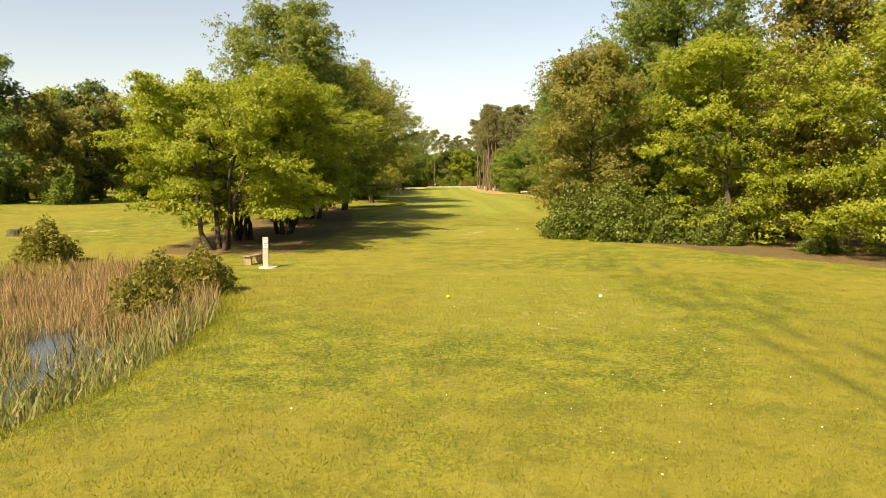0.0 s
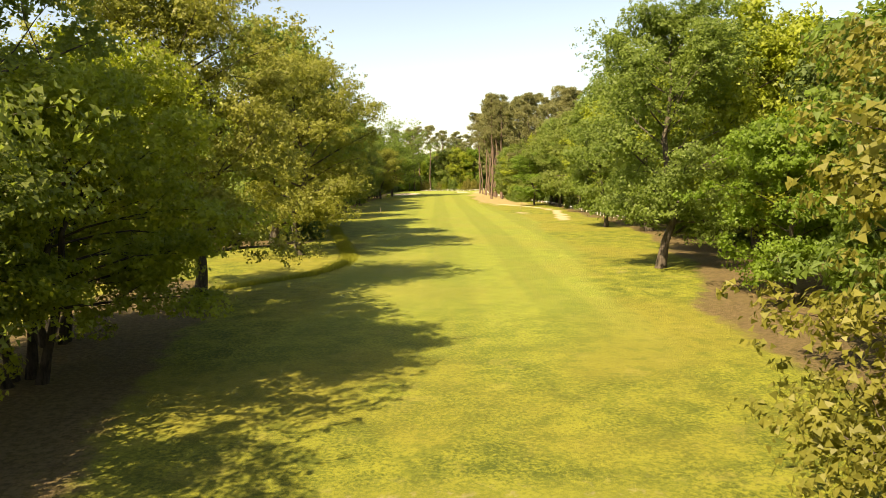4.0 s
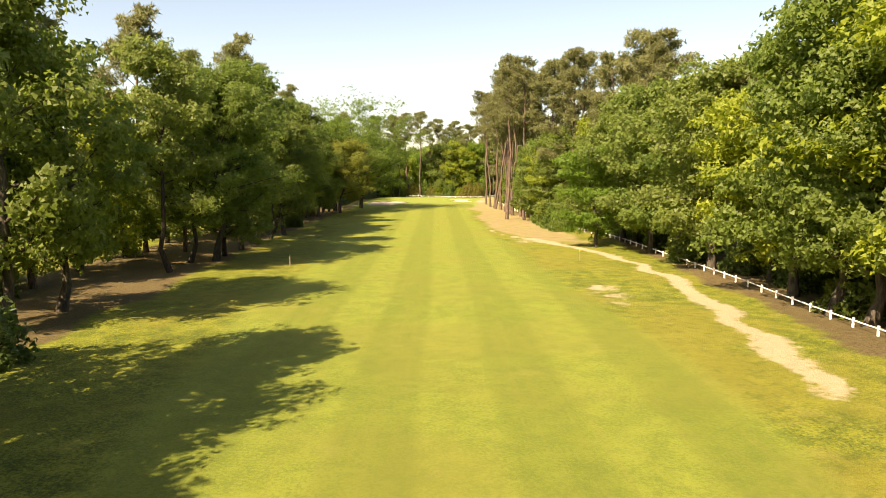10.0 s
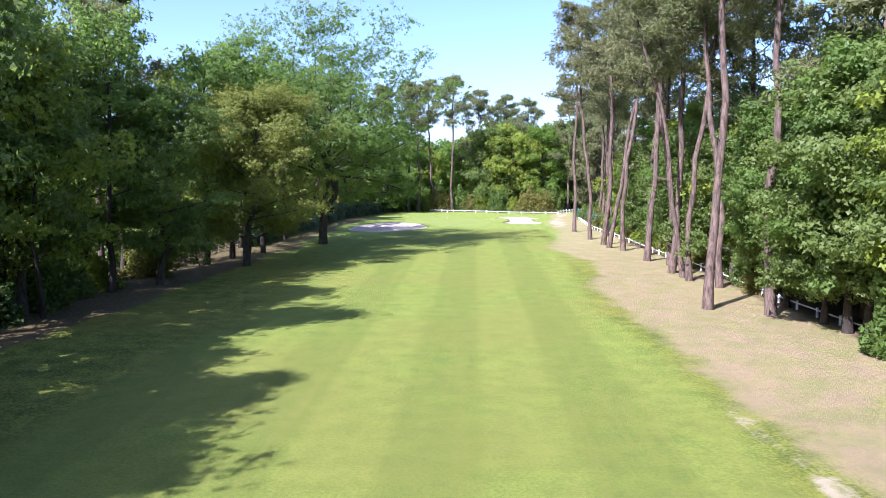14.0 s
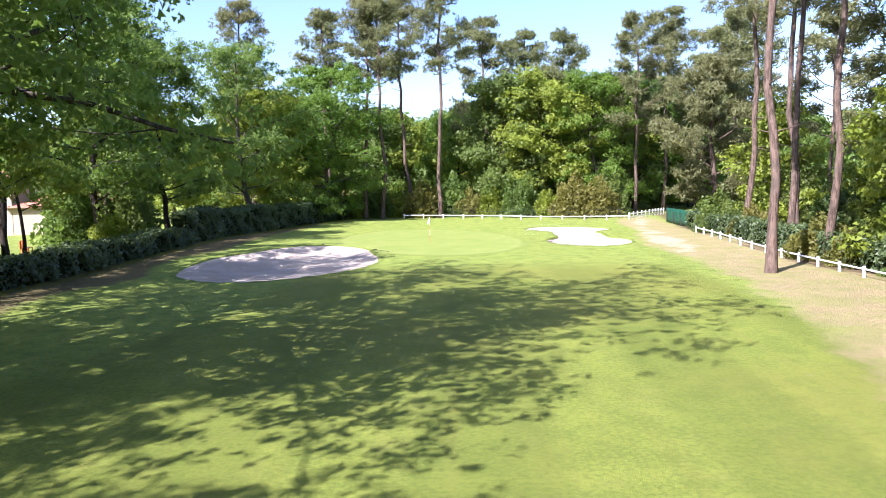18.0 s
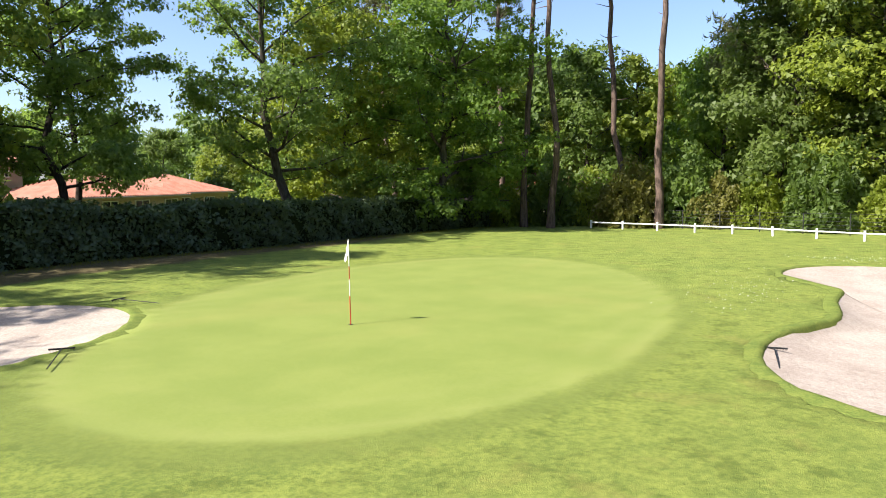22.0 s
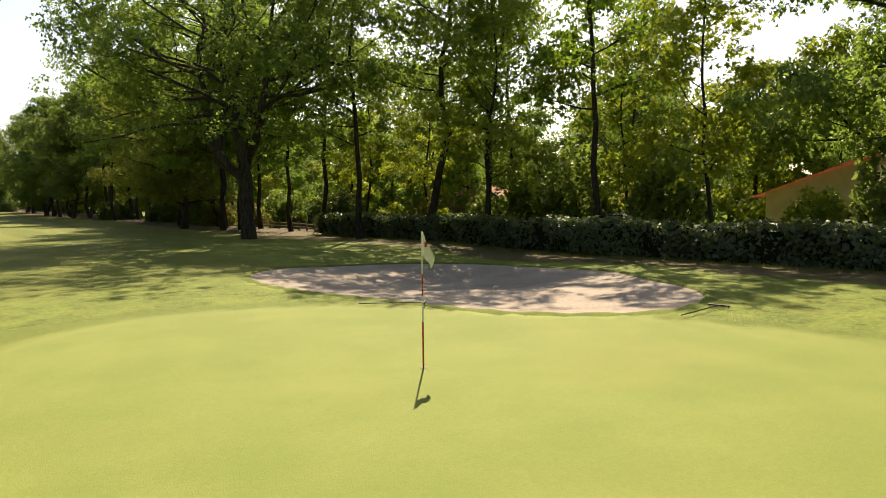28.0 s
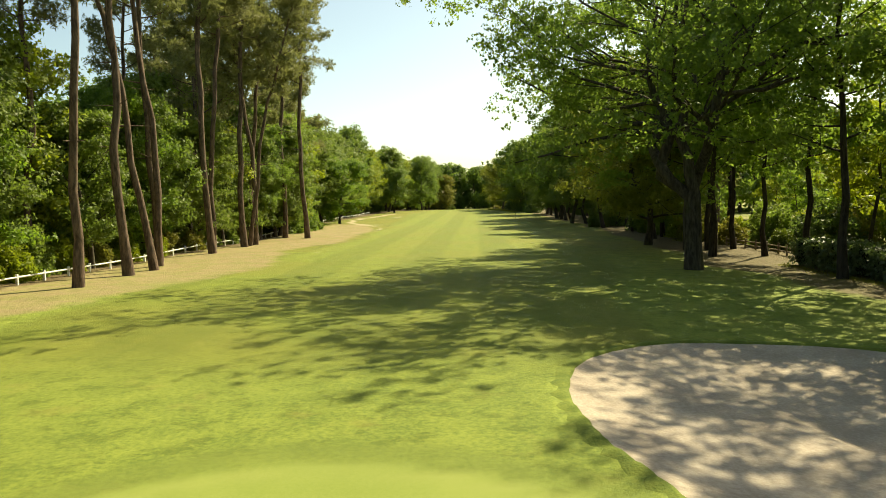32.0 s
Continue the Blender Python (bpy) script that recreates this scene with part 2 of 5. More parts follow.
gx = np.concatenate([-spread(48, 2500, 26)[::-1], line(-48, -22, 1.0), line(-22, 22, 0.4), line(22, 48.01, 1.0), spread(48, 2500, 26)])
gy = np.concatenate([(-spread(168, 2500, 22))[::-1], line(-168, 140, 0.8), line(140, 194, 0.4), line(194, 240.01, 1.0), spread(240, 2500, 22)])
GX, GY = np.meshgrid(gx, gy)
GZ = height(GX, GY)
rng = np.random.default_rng(5)


def wave(x, y, s, k):
    """A cheap soft noise of about -1 to 1."""
    out = 0
    for i in range(4):
        a = 2.4 * i + k
        out = out + np.sin((x * math.cos(a) + y * math.sin(a)) * s * (1 + 0.37 * i) + 5 * k + i)
    return out / 2.6


def path_x(y):
    """The middle of the sandy track beside the fairway."""
    return np.interp(y, [-30, -16, 8, 20, 34, 46, 62], [15.0, 16.8, 20.6, 21.8, 21.2, 17.6, 13.5])


edge_l = np.interp(GY, [-170, -110, -60, -30, 0, 60, 130, 150], [-9, -8, -5.5, -7, -9, -11, -11, -9]) + 0.8 * wave(GX, GY, 0.13, 1)
edge_r = np.interp(GY, [-170, -110, -60, -20, 20, 60, 90, 120, 150, 175], [9, 8, 11, 13, 13, 10.5, 9.5, 10.5, 12, 14]) + 0.7 * wave(GX, GY, 0.15, 2)
fair = sstep(GX - edge_l, -0.6, 0.8) * sstep(edge_r - GX, -0.6, 0.8) * sstep(GY, -95, -75) * sstep(158 - GY, 0, 6)
tee = sstep(3.9 - np.abs(GX - 1.6), -0.5, 0.6) * (sstep(6.5 - np.abs(GY + 132), -0.4, 0.6) + sstep(5.5 - np.abs(GY + 104.5), -0.4, 0.6))
# bare ground: under the trees at both sides, and the worn strip below the pines
wood_l = np.interp(GY, [-170, -120, -118, -100, -80, -70, -58, -46, -10, 60, 130, 150, 200], [-90, -90, -9.5, -8, -11, -12.5, -40, -11, -17, -18, -17, -18.5, -15]) + 0.9 * wave(GX, GY, 0.3, 3)
wood_r = np.interp(GY, [-170, -126, -112, -80, -66, -30, 60, 85, 150, 180, 215], [24, 20, 9, 13, 17, 22, 25, 19.5, 19.5, 20, 24]) + 0.7 * wave(GX, GY, 0.3, 4)
litter = np.maximum(sstep(wood_l - GX, -1.2, 1.5), sstep(GX - wood_r, -1.2, 1.5)) * sstep(215 - np.abs(GY), 0, 10) * sstep(GX, -34, -27) * sstep(58 - GX, 0, 14)
litter = litter * np.where((GY < -70) & (GX < -17.5), sstep(GX, -19.5, -17.5), 1)
worn = sstep(GX - np.interp(GY, [30, 50, 70, 95, 130, 150, 172, 200], [24, 15, 10.6, 10.3, 10.6, 12.4, 14, 17.5]) - 0.9 * wave(GX, GY, 0.22, 5), -1.0, 1.8) * sstep(GY, 32, 60) * sstep(22 - GX, -1, 2) * sstep(205 - GY, 0, 10)
track = np.exp(-((GX - path_x(GY) - 0.6 * wave(GX, GY, 0.45, 6)) / (0.95 + 0.35 * wave(GX, GY, 0.25, 9))) ** 2) * sstep(GY, -18, -12) * sstep(60 - GY, 0, 14)
blot = np.exp(-(((GX - 14.8) / 2.6) ** 2 + ((GY - 10) / 5.5) ** 2)) * 0.9 + np.exp(-(((GX - 13.2) / 2.0) ** 2 + ((GY - 52) / 9.0) ** 2)) * 0.8 + np.exp(-(((GX - 15.6) / 1.4) ** 2 + ((GY - 170) / 9.0) ** 2))
blot = blot + 0.75 * np.exp(-(((GX - 1.5) / 2.4) ** 2 + ((GY + 105.5) / 2.6) ** 2)) + 0.7 * np.exp(-(((GX - 11.3) / 1.0) ** 2 + ((GY + 68) / 0.8) ** 2)) + 0.8 * np.exp(-(((GX + 9.9) / 1.2) ** 2 + ((GY + 125.3) / 0.7) ** 2))
blot = blot + 0.8 * np.exp(-(((GX + 16.0) / 1.6) ** 2 + ((GY + 120) / 0.6) ** 2)) + 0.7 * np.exp(-(((GX + 28) / 7) ** 2 + ((GY + 103) / 1.2) ** 2)) + 0.7 * np.exp(-(((GX + 24) / 4) ** 2 + ((GY + 47) / 2.5) ** 2))
def trail(xs, ys, wide):
    return np.exp(-((GX - np.interp(GY, ys, xs)) / wide) ** 2) * sstep(GY, ys[0] - 1, ys[0] + 1) * sstep(ys[-1] - GY, -1, 1)


blot = blot + 0.8 * trail([16.0, 13.5, 11.3, 10.4], [53, 56, 63, 75], 0.6) + 0.75 * trail([10.3, 9.0, 9.0], [106, 112, 118], 0.35) + 0.6 * trail([9.4, 8.8], [126, 133], 0.3)
blot = blot + 0.9 * trail([14.6, 15.8, 17.2, 20.5, 23], [162, 172, 186, 198, 207], 1.25)
blot = blot + 1.0 * np.exp(-(((GX + 32) / 5) ** 2 + ((GY - 124) / 2.2) ** 2)) + 0.9 * np.exp(-(((GX + 26) / 3) ** 2 + ((GY - 66) / 4) ** 2))
tyre = sum(trail([7.1 + d, 7.3 + d, 7.0 + d, 6.6 + d, 5.8 + d, 5.2 + d], [-146, -141, -137, -131, -126, -120], 0.13) for d in (0, 1.3, 1.9, 3.2))
ditch = trail([-12.2, -10, -8.2, -7.0, -6.4, -6.9, -9.8, -12.9], [-73, -70, -67.5, -64, -60, -56, -40, -22], 0.45)
sandy = np.clip(track + blot * (0.65 + 0.35 * wave(GX, GY, 0.8, 7)), 0, 1)
green = 1 - sstep(in_green(GX, GY), 0.985, 1.01)
collar = (1 - sstep(in_green(GX, GY), 1.05, 1.10)) - green
ring = np.exp(-((in_green(GX, GY) - 0.965) / 0.02) ** 2) + 0.6 * np.exp(-((in_green(GX, GY) - 0.86) / 0.014) ** 2)
mud = 1 - sstep(in_pond(GX, GY), 0.9, 1.04)

nyv, nxv = GX.shape
me = bpy.data.meshes.new("ground")
idx = np.arange(nxv * nyv).reshape(nyv, nxv)
quad = np.stack([idx[:-1, :-1], idx[:-1, 1:], idx[1:, 1:], idx[1:, :-1]], -1).reshape(-1, 4)
me.vertices.add(nxv * nyv), me.loops.add(quad.size), me.polygons.add(len(quad))
me.vertices.foreach_set("co", np.stack([GX, GY, GZ], -1).astype(np.float32).ravel())
me.loops.foreach_set("vertex_index", quad.astype(np.int32).ravel())
me.polygons.foreach_set("loop_start", np.arange(0, quad.size, 4, dtype=np.int32))
me.update(calc_edges=True)
me.polygons.foreach_set("use_smooth", np.ones(len(quad), bool))
for nm, field in (("fair", fair), ("tee", np.clip(tee, 0, 1)), ("litter", litter), ("worn", worn), ("sandy", sandy), ("green", green), ("collar", np.clip(collar, 0, 1)), ("mud", mud), ("ring", ring), ("tyre", np.clip(tyre + 0.9 * ditch, 0, 1)), ("lush", sstep(GY, 105, 140))):
    me.attributes.new(nm, "FLOAT", "POINT").data.foreach_set("value", field.astype(np.float32).ravel())

k = Mat("turf", 0.85, 0.2)
sep = k.n.new("ShaderNodeSeparateXYZ")
k.l.new(k.geo.outputs["Position"], sep.inputs[0])
n_big, n_mid, n_fine, n_blade = k.noise(0.09, 3), k.noise(0.9, 4), k.noise(9, 4, 0.7), k.noise(60, 3, 0.7)
tone = k.math("ADD", k.math("MULTIPLY", n_mid, 0.24), k.math("ADD", k.math("MULTIPLY", n_fine, 0.44), k.math("MULTIPLY", n_blade, 0.32)))
rough_c = k.mix(k.ramp(tone, 0.42, 0.58), (0.052, 0.076, 0.010), (0.235, 0.248, 0.033))
rough_c = k.mix(k.math("MULTIPLY", k.ramp(n_big, 0.42, 0.62), 0.7), rough_c, (0.199, 0.184, 0.030))
rough_c = k.mix(k.math("MULTIPLY", k.attr("lush"), 0.8), rough_c, k.mix(k.ramp(tone, 0.38, 0.62), (0.150, 0.210, 0.038), (0.285, 0.340, 0.066)))
mott = k.ramp(k.noise(1.5, 6, 0.68), 0.50, 0.63)
straw = k.ramp(k.noise(0.55, 6, 0.7), 0.54, 0.68)
rough_c = k.mix(k.math("MULTIPLY", mott, 0.45), rough_c, (0.070, 0.098, 0.013))
rough_c = k.mix(k.math("MULTIPLY", straw, 0.38), rough_c, (0.265, 0.238, 0.060))
fair_c = k.mix(k.ramp(tone, 0.42, 0.58), (0.131, 0.169, 0.026), (0.224, 0.259, 0.041))
fair_c = k.mix(k.math("MULTIPLY", k.ramp(n_big, 0.42, 0.62), 0.5), fair_c, (0.199, 0.195, 0.038))
wob = k.math("ADD", sep.outputs["X"], k.math("MULTIPLY", k.noise(0.03, 2), 1.2))
stripe = k.ramp(k.math("SINE", k.math("MULTIPLY", wob, 1.15)), -0.35, 0.35)
fair_c = k.mix(k.math("MULTIPLY", stripe, 0.32), fair_c, (0.094, 0.124, 0.018))
streak = k.ramp(k.noise(1.0, 3, 0.6, stretch=(2.2, 0.06, 1)), 0.45, 0.75)
fair_c = k.mix(k.math("MULTIPLY", streak, 0.3), fair_c, (0.210, 0.203, 0.041))
fair_c = k.mix(k.math("MULTIPLY", mott, 0.22), fair_c, (0.100, 0.140, 0.020))
fair_c = k.mix(k.math("MULTIPLY", straw, 0.22), fair_c, (0.250, 0.240, 0.060))
c = k.mix(k.attr("fair"), rough_c, fair_c)
c = k.mix(k.math("MULTIPLY", k.attr("tee"), 0.6), c, (0.184, 0.199, 0.030))
spots = k.ramp(k.noise(2.4, 4, 0.65), 0.56, 0.66)
c = k.mix(k.math("MULTIPLY", k.math("MULTIPLY", spots, k.attr("tee")), 0.5), c, (0.315, 0.270, 0.150))
wn = k.ramp(k.math("ADD", k.attr("worn"), k.math("MULTIPLY", k.math("SUBTRACT", k.noise(0.35, 6, 0.65), 0.5), 1.8)), 0.25, 0.95)
worn_c = k.mix(k.ramp(k.noise(0.6, 5, 0.65), 0.4, 0.62), (0.330, 0.232, 0.145), (0.262, 0.222, 0.100))
c = k.mix(k.math("MULTIPLY", wn, 0.72), c, worn_c)
lt = k.ramp(k.math("ADD", k.attr("litter"), k.math("MULTIPLY", k.math("SUBTRACT", k.noise(0.8, 5, 0.65), 0.5), 1.2)), 0.35, 0.85)
litter_c = k.mix(k.ramp(k.noise(6, 5, 0.7), 0.35, 0.65), (0.064, 0.041, 0.022), (0.158, 0.109, 0.064))
c = k.mix(k.math("MULTIPLY", lt, 0.85), c, litter_c)
sd = k.ramp(k.math("ADD", k.attr("sandy"), k.math("MULTIPLY", k.math("SUBTRACT", k.noise(1.0, 7, 0.75), 0.5), 1.7)), 0.40, 0.80)
c = k.mix(k.math("MULTIPLY", sd, 0.9), c, k.mix(k.noise(4, 4), (0.330, 0.262, 0.158), (0.450, 0.383, 0.262)))
c = k.mix(k.math("MULTIPLY", k.attr("collar"), 0.7), c, k.mix(tone, (0.139, 0.184, 0.034), (0.203, 0.244, 0.053)))
green_c = k.mix(k.ramp(k.math("ADD", k.math("MULTIPLY", k.noise(0.5, 3), 0.6), k.math("MULTIPLY", k.noise(25, 3), 0.4)), 0.35, 0.65), (0.172, 0.216, 0.043), (0.212, 0.250, 0.056))
mow = k.ramp(k.math("SINE", k.math("MULTIPLY", k.math("ADD", sep.outputs["X"], k.math("MULTIPLY", sep.outputs["Y"], -0.35)), 3.6)), -0.5, 0.5)
green_c = k.mix(k.math("MULTIPLY", mow, 0.12), green_c, (0.150, 0.203, 0.038))
green_c = k.mix(k.math("MULTIPLY", k.ramp(k.noise(0.22, 3), 0.5, 0.7), 0.4), green_c, (0.247, 0.247, 0.064))
c = k.mix(k.attr("green"), c, green_c)
c = k.mix(k.math("MULTIPLY", k.attr("ring"), 0.45), c, (0.247, 0.270, 0.075))
c = k.mix(k.math("MULTIPLY", k.attr("tyre"), 0.75), c, (0.064, 0.079, 0.011))
c = k.mix(k.math("MULTIPLY", k.attr("mud"), 0.8), c, (0.075, 0.060, 0.030))
k.color(c)
smooth_turf = k.math("SUBTRACT", 1.0, k.math("MULTIPLY", k.attr("green"), 0.85))
hgt = k.math("MULTIPLY", k.math("ADD", k.math("MULTIPLY", n_fine, 0.6), n_blade), smooth_turf)
k.bump(hgt, 0.055, 0.68)
M_TURF = k.m
me.materials.append(M_TURF)
tagged(link("ground", me), "mown golf course turf with worn and bare patches", "ground", kind="structure")


# ---- trees ----
def unit(v):
    return v / np.maximum(np.linalg.norm(v, axis=-1, keepdims=True), 1e-9)


def leaf_tris(r, c, length, width, up=0.7, along=None, facing=None, quad=False):
    """Small pointed leaves at the places c, of three corners or of four."""
    n = len(c)
    nrm = unit(r.normal(size=(n, 3)) + np.array([0, 0, up])) if facing is None else unit(facing * 1.6 + r.normal(size=(n, 3)) * 0.65)
    a = r.normal(size=(n, 3)) if along is None else along + 0.35 * r.normal(size=(n, 3))
    u = unit(a - (a * nrm).sum(1, keepdims=True) * nrm)
    v = np.cross(nrm, u)
    s = r.uniform(0.65, 1.3, (n, 1))
    L, W = length * s / 2, width * s / 2
    if quad:
        return np.stack([c - u * L, c + v * W * 0.8 + u * L * 0.1 + nrm * W * 0.3, c + u * L, c - v * W * 0.8 + u * L * 0.1 + nrm * W * 0.3], 1).reshape(-1, 3)
    return np.stack([c + u * L, c - u * L * 0.75 + v * W, c - u * L * 0.55 - v * W], 1).reshape(-1, 3)


def tube(vs, fs, pts, rad, n=6):
    pts = np.asarray(pts, float)
    base = len(vs)
    for i, (p, rr) in enumerate(zip(pts, rad)):
        d = unit(pts[min(i + 1, len(pts) - 1)] - pts[max(i - 1, 0)])
        s = unit(np.cross(d, [0.31, 0.95, 0.05]))
        t = np.cross(d, s)
        for q in range(n):
            a = 2 * math.pi * q / n
            vs.append(tuple(p + rr * (math.cos(a) * s + math.sin(a) * t)))
    for i in range(len(pts) - 1):
        for q in range(n):
            a, b = base + i * n + q, base + i * n + (q + 1) % n
            fs.append((a, b, b + n, a + n))


def curve_pts(a, d, length, r, n=5, rise=0.25, wob=0.12):
    """A limb from a in the direction d that bends upward a little."""
    out, p, d = [np.array(a, float)], np.array(a, float), unit(np.array(d, float))
    for _ in range(n):
        d = unit(d + np.array([0, 0, rise / n]) + wob * r.normal(size=3))
        p = p + d * length / n
        out.append(p)
    return np.array(out)


def broadleaf(seed, h, wide, clear, leaves, leaf, mat, barkmat, stems=1, thick=None, flat=0.35, limbs=16, lean=0.0, top=0.35, puff=1.0, fork=0.0, wob=0.12, sway=0.018):
    """Trunk and crown of a broadleaved tree: h tall, wide across, its trunk bare up to clear."""
    r = np.random.default_rng(seed)
    vs, fs, tips = [], [], []
    thick = thick or h * 0.018
    for s in range(stems):
        a0 = 2 * math.pi * s / max(stems, 1) + r.uniform(0, 1)
        side = np.array([math.cos(a0), math.sin(a0), 0])
        off = side * (0.0 if fork else 0.45 if stems > 1 else 0)
        tilt = np.array([math.cos(a0), math.sin(a0), 0]) * (0.28 if stems > 1 else 0) + np.array([lean, 0, 0]) + r.normal(size=3) * 0.04
        hh = h * r.uniform(0.8, 0.98) if stems > 1 else h * 0.93
        n = 16 if fork else 9
        pts = [off + np.array([0, 0, -0.3])]
        wobble = np.zeros(3)
        for i in range(1, n + 1):
            wobble = wobble + r.normal(size=3) * sway * h * np.array([1, 1, 0])
            f = i / n
            pts.append(off + np.array([0, 0, hh * f]) + tilt * hh * f * (1 - 0.3 * f) * (0 if fork else 1) + wobble * (1 if hh * f > fork else 0.2) + (side * (0.42 if s else 0.12) * max(0, hh * f - fork) * (1 - 0.35 * f) if fork else 0))
        pts = np.array(pts)
        rad = thick * (0.9 if fork else 0.72 if stems > 1 else 1) * (1 - np.linspace(0, 1, n + 1) * 0.9) ** 0.85
        rad[0] *= 1.45
        tube(vs, fs, pts, rad, 8)
        m = max(4, limbs // stems)
        for i in range(m):
            f = clear / h + (0.97 - clear / h) * (i + r.uniform(0, 0.8)) / m
            x = f * n
            j = min(int(x), n - 1)
            a = pts[j] + (pts[j + 1] - pts[j]) * (x - j)
            g = (f - clear / h) / (1 - clear / h)
            prof = (0.72 + 0.55 * g) if g < 0.38 else max(0.12, 1 - ((g - 0.38) / 0.66) ** 2 * (1 - top * 0.6))
            ang = 2.4 * i + r.uniform(-0.5, 0.5) + s * 1.3
            if stems > 1:
                ang = a0 + r.uniform(-1.7, 1.7)
            L = wide / 2 * prof * r.uniform(0.78, 1.1)
            d = np.array([math.cos(ang), math.sin(ang), 0.15 + 0.75 * g])
            lp = curve_pts(a, d, L, r, 5, 0.35 - flat * 0.6, wob)
            lr = max(rad[j] * (0.58 if fork else 0.42), 0.02) * np.linspace(1, 0.22, 6)
            tube(vs, fs, lp, lr, 5)
            for q, w in ((3, 0.5), (4, 0.8), (5, 1.0), (2, 0.35)):
                tips.append((lp[q], w))
            for _ in range(4):
                q = r.integers(1, 5)
                d2 = unit(lp[q + 1] - lp[q]) + r.normal(size=3) * np.array([0.75, 0.75, 0.45])
                sp = curve_pts(lp[q], d2, L * r.uniform(0.3, 0.5), r, 3, 0.2)
                tube(vs, fs, sp, lr[q] * 0.5 * np.linspace(1, 0.3, 4), 4)
                tips.append((sp[2], 0.6)), tips.append((sp[3], 1.0))
        tips.append((pts[-1], 1.0))
    P = np.array([t[0] for t in tips])
    w = np.array([t[1] for t in tips])
    # each twig end carries a loose spray of clumps, each clump a dozen leaves that turn outward
    per = 12
    n = leaves // per
    pick = r.choice(len(P), n, p=w / w.sum())
    size = wide * 0.058 * puff * (0.5 + 0.95 * r.random(len(P)))[pick][:, None]
    o = unit(r.normal(size=(n, 3))) * r.random((n, 1)) ** 0.45 * size * 1.9
    o[:, 2] *= 0.66 * (1 - flat * 0.6)
    o[:, 2] -= 0.10 * (o[:, 0] ** 2 + o[:, 1] ** 2) / np.maximum(size[:, 0], 0.05)
    mid = np.array([0, 0, clear + 0.45 * (h - clear)])
    face = unit(unit(P - mid) * np.array([1, 1, 0.6]) + np.array([0, 0, 0.5 + flat]) + r.normal(size=P.shape) * 0.4)[pick]
    face = np.repeat(unit(face + 0.4 * o / np.maximum(size, 0.05)), per, 0)
    reach = np.repeat(leaf * 1.75 * (0.55 + 0.9 * r.random((n, 1))), per, 0)
    o2 = unit(r.normal(size=(n * per, 3))) * r.random((n * per, 1)) ** 0.4
    c = np.repeat(P[pick] + o, per, 0) + o2 * reach * np.array([1, 1, 0.72])
    c[:, 2] = np.maximum(c[:, 2], 0.25)
    face = unit(face * 0.8 + o2 * 0.9)
    return mesh_from("trunk", vs, fs, barkmat, True), mesh_polys("crown", leaf_tris(r, c, leaf, leaf * 0.8, facing=face), 3, mat)


def pine(seed, h, wide, clear, tufts, blades, mat, lean=(0.0, 0.0), bend=0.0, thick=None, blade=0.42, stubs=5):
    """A maritime pine: a long bare trunk under a ragged crown of needle tufts."""
    r = np.random.default_rng(seed)
    vs, fs, tips, n = [], [], [], 12
    thick = thick or 0.24
    pts, wob = [], np.zeros(3)
    for i in range(n + 1):
        f = i / n
        wob = wob + r.normal(size=3) * 0.006 * h * np.array([1, 1, 0])
        pts.append(np.array([lean[0] * h * f + bend * h * math.sin(f * 3.0) * 0.5, lean[1] * h * f, h * f - (0.3 if i == 0 else 0)]) + wob)
    pts = np.array(pts)
    rad = thick * (1 - 0.75 * np.linspace(0, 1, n + 1)) ** 0.8
    rad[0] *= 1.35
    tube(vs, fs, pts, rad, 9)
    for i in range(stubs):
        f = r.uniform(min(0.35, 0.5 * clear / h), clear / h)
        j = int(f * n)
        ang = r.uniform(0, 6.28)
        sp = curve_pts(pts[j], [math.cos(ang), math.sin(ang), 0.1], r.uniform(0.5, 1.8), r, 3, 0.1)
        tube(vs, fs, sp, [0.04, 0.03, 0.02, 0.01], 4)
    m = 21
    for i in range(m):
        f = clear / h + (0.99 - clear / h) * (i + r.uniform(0, 0.9)) / m
        x = min(f, 0.99) * n
        j = int(x)
        a = pts[j] + (pts[j + 1] - pts[j]) * (x - j)
        g = (f - clear / h) / (1 - clear / h)
        L = wide / 2 * (0.75 + 0.4 * math.sin(g * 3.1)) * (1 - 0.55 * g ** 2) * r.uniform(0.6, 1.15)
        ang = 2.4 * i + r.uniform(-0.6, 0.6)
        lp = curve_pts(a, [math.cos(ang), math.sin(ang), 0.1 + 0.5 * g], L, r, 5, 0.5)
        lr = max(0.035, rad[j] * 0.35) * np.linspace(1, 0.25, 6)
        tube(vs, fs, lp, lr, 5)
        tips += [(lp[5], 1.0), (lp[4], 0.8), (lp[3], 0.4)]
        for _ in range(5):
            q = r.integers(2, 5)
            sp = curve_pts(lp[q], unit(lp[q + 1] - lp[q]) + r.normal(size=3) * 0.65, L * r.uniform(0.22, 0.42), r, 3, 0.4)
            tube(vs, fs, sp, lr[q] * 0.5 * np.linspace(1, 0.3, 4), 4)
            tips += [(sp[3], 1.0), (sp[2], 0.7)]
    P, w = np.array([t[0] for t in tips]), np.array([t[1] for t in tips])
    pick = r.choice(len(P), tufts, p=w / w.sum())
    o = unit(r.normal(size=(tufts, 3))) * r.random((tufts, 1)) ** 0.5 * 1.15
    o[:, 2] *= 0.42
    c = np.repeat(P[pick] + o, blades, 0)
    away = unit(r.normal(size=(len(c), 3)) + np.array([0, 0, 0.45]))
    c = c + away * blade * 0.45
    q = leaf_tris(r, c, blade, blade * 0.22, 0.2, along=away * 3)
    return mesh_from("trunk", vs, fs, M_PBARK, True), mesh_polys("crown", q, 3, mat)


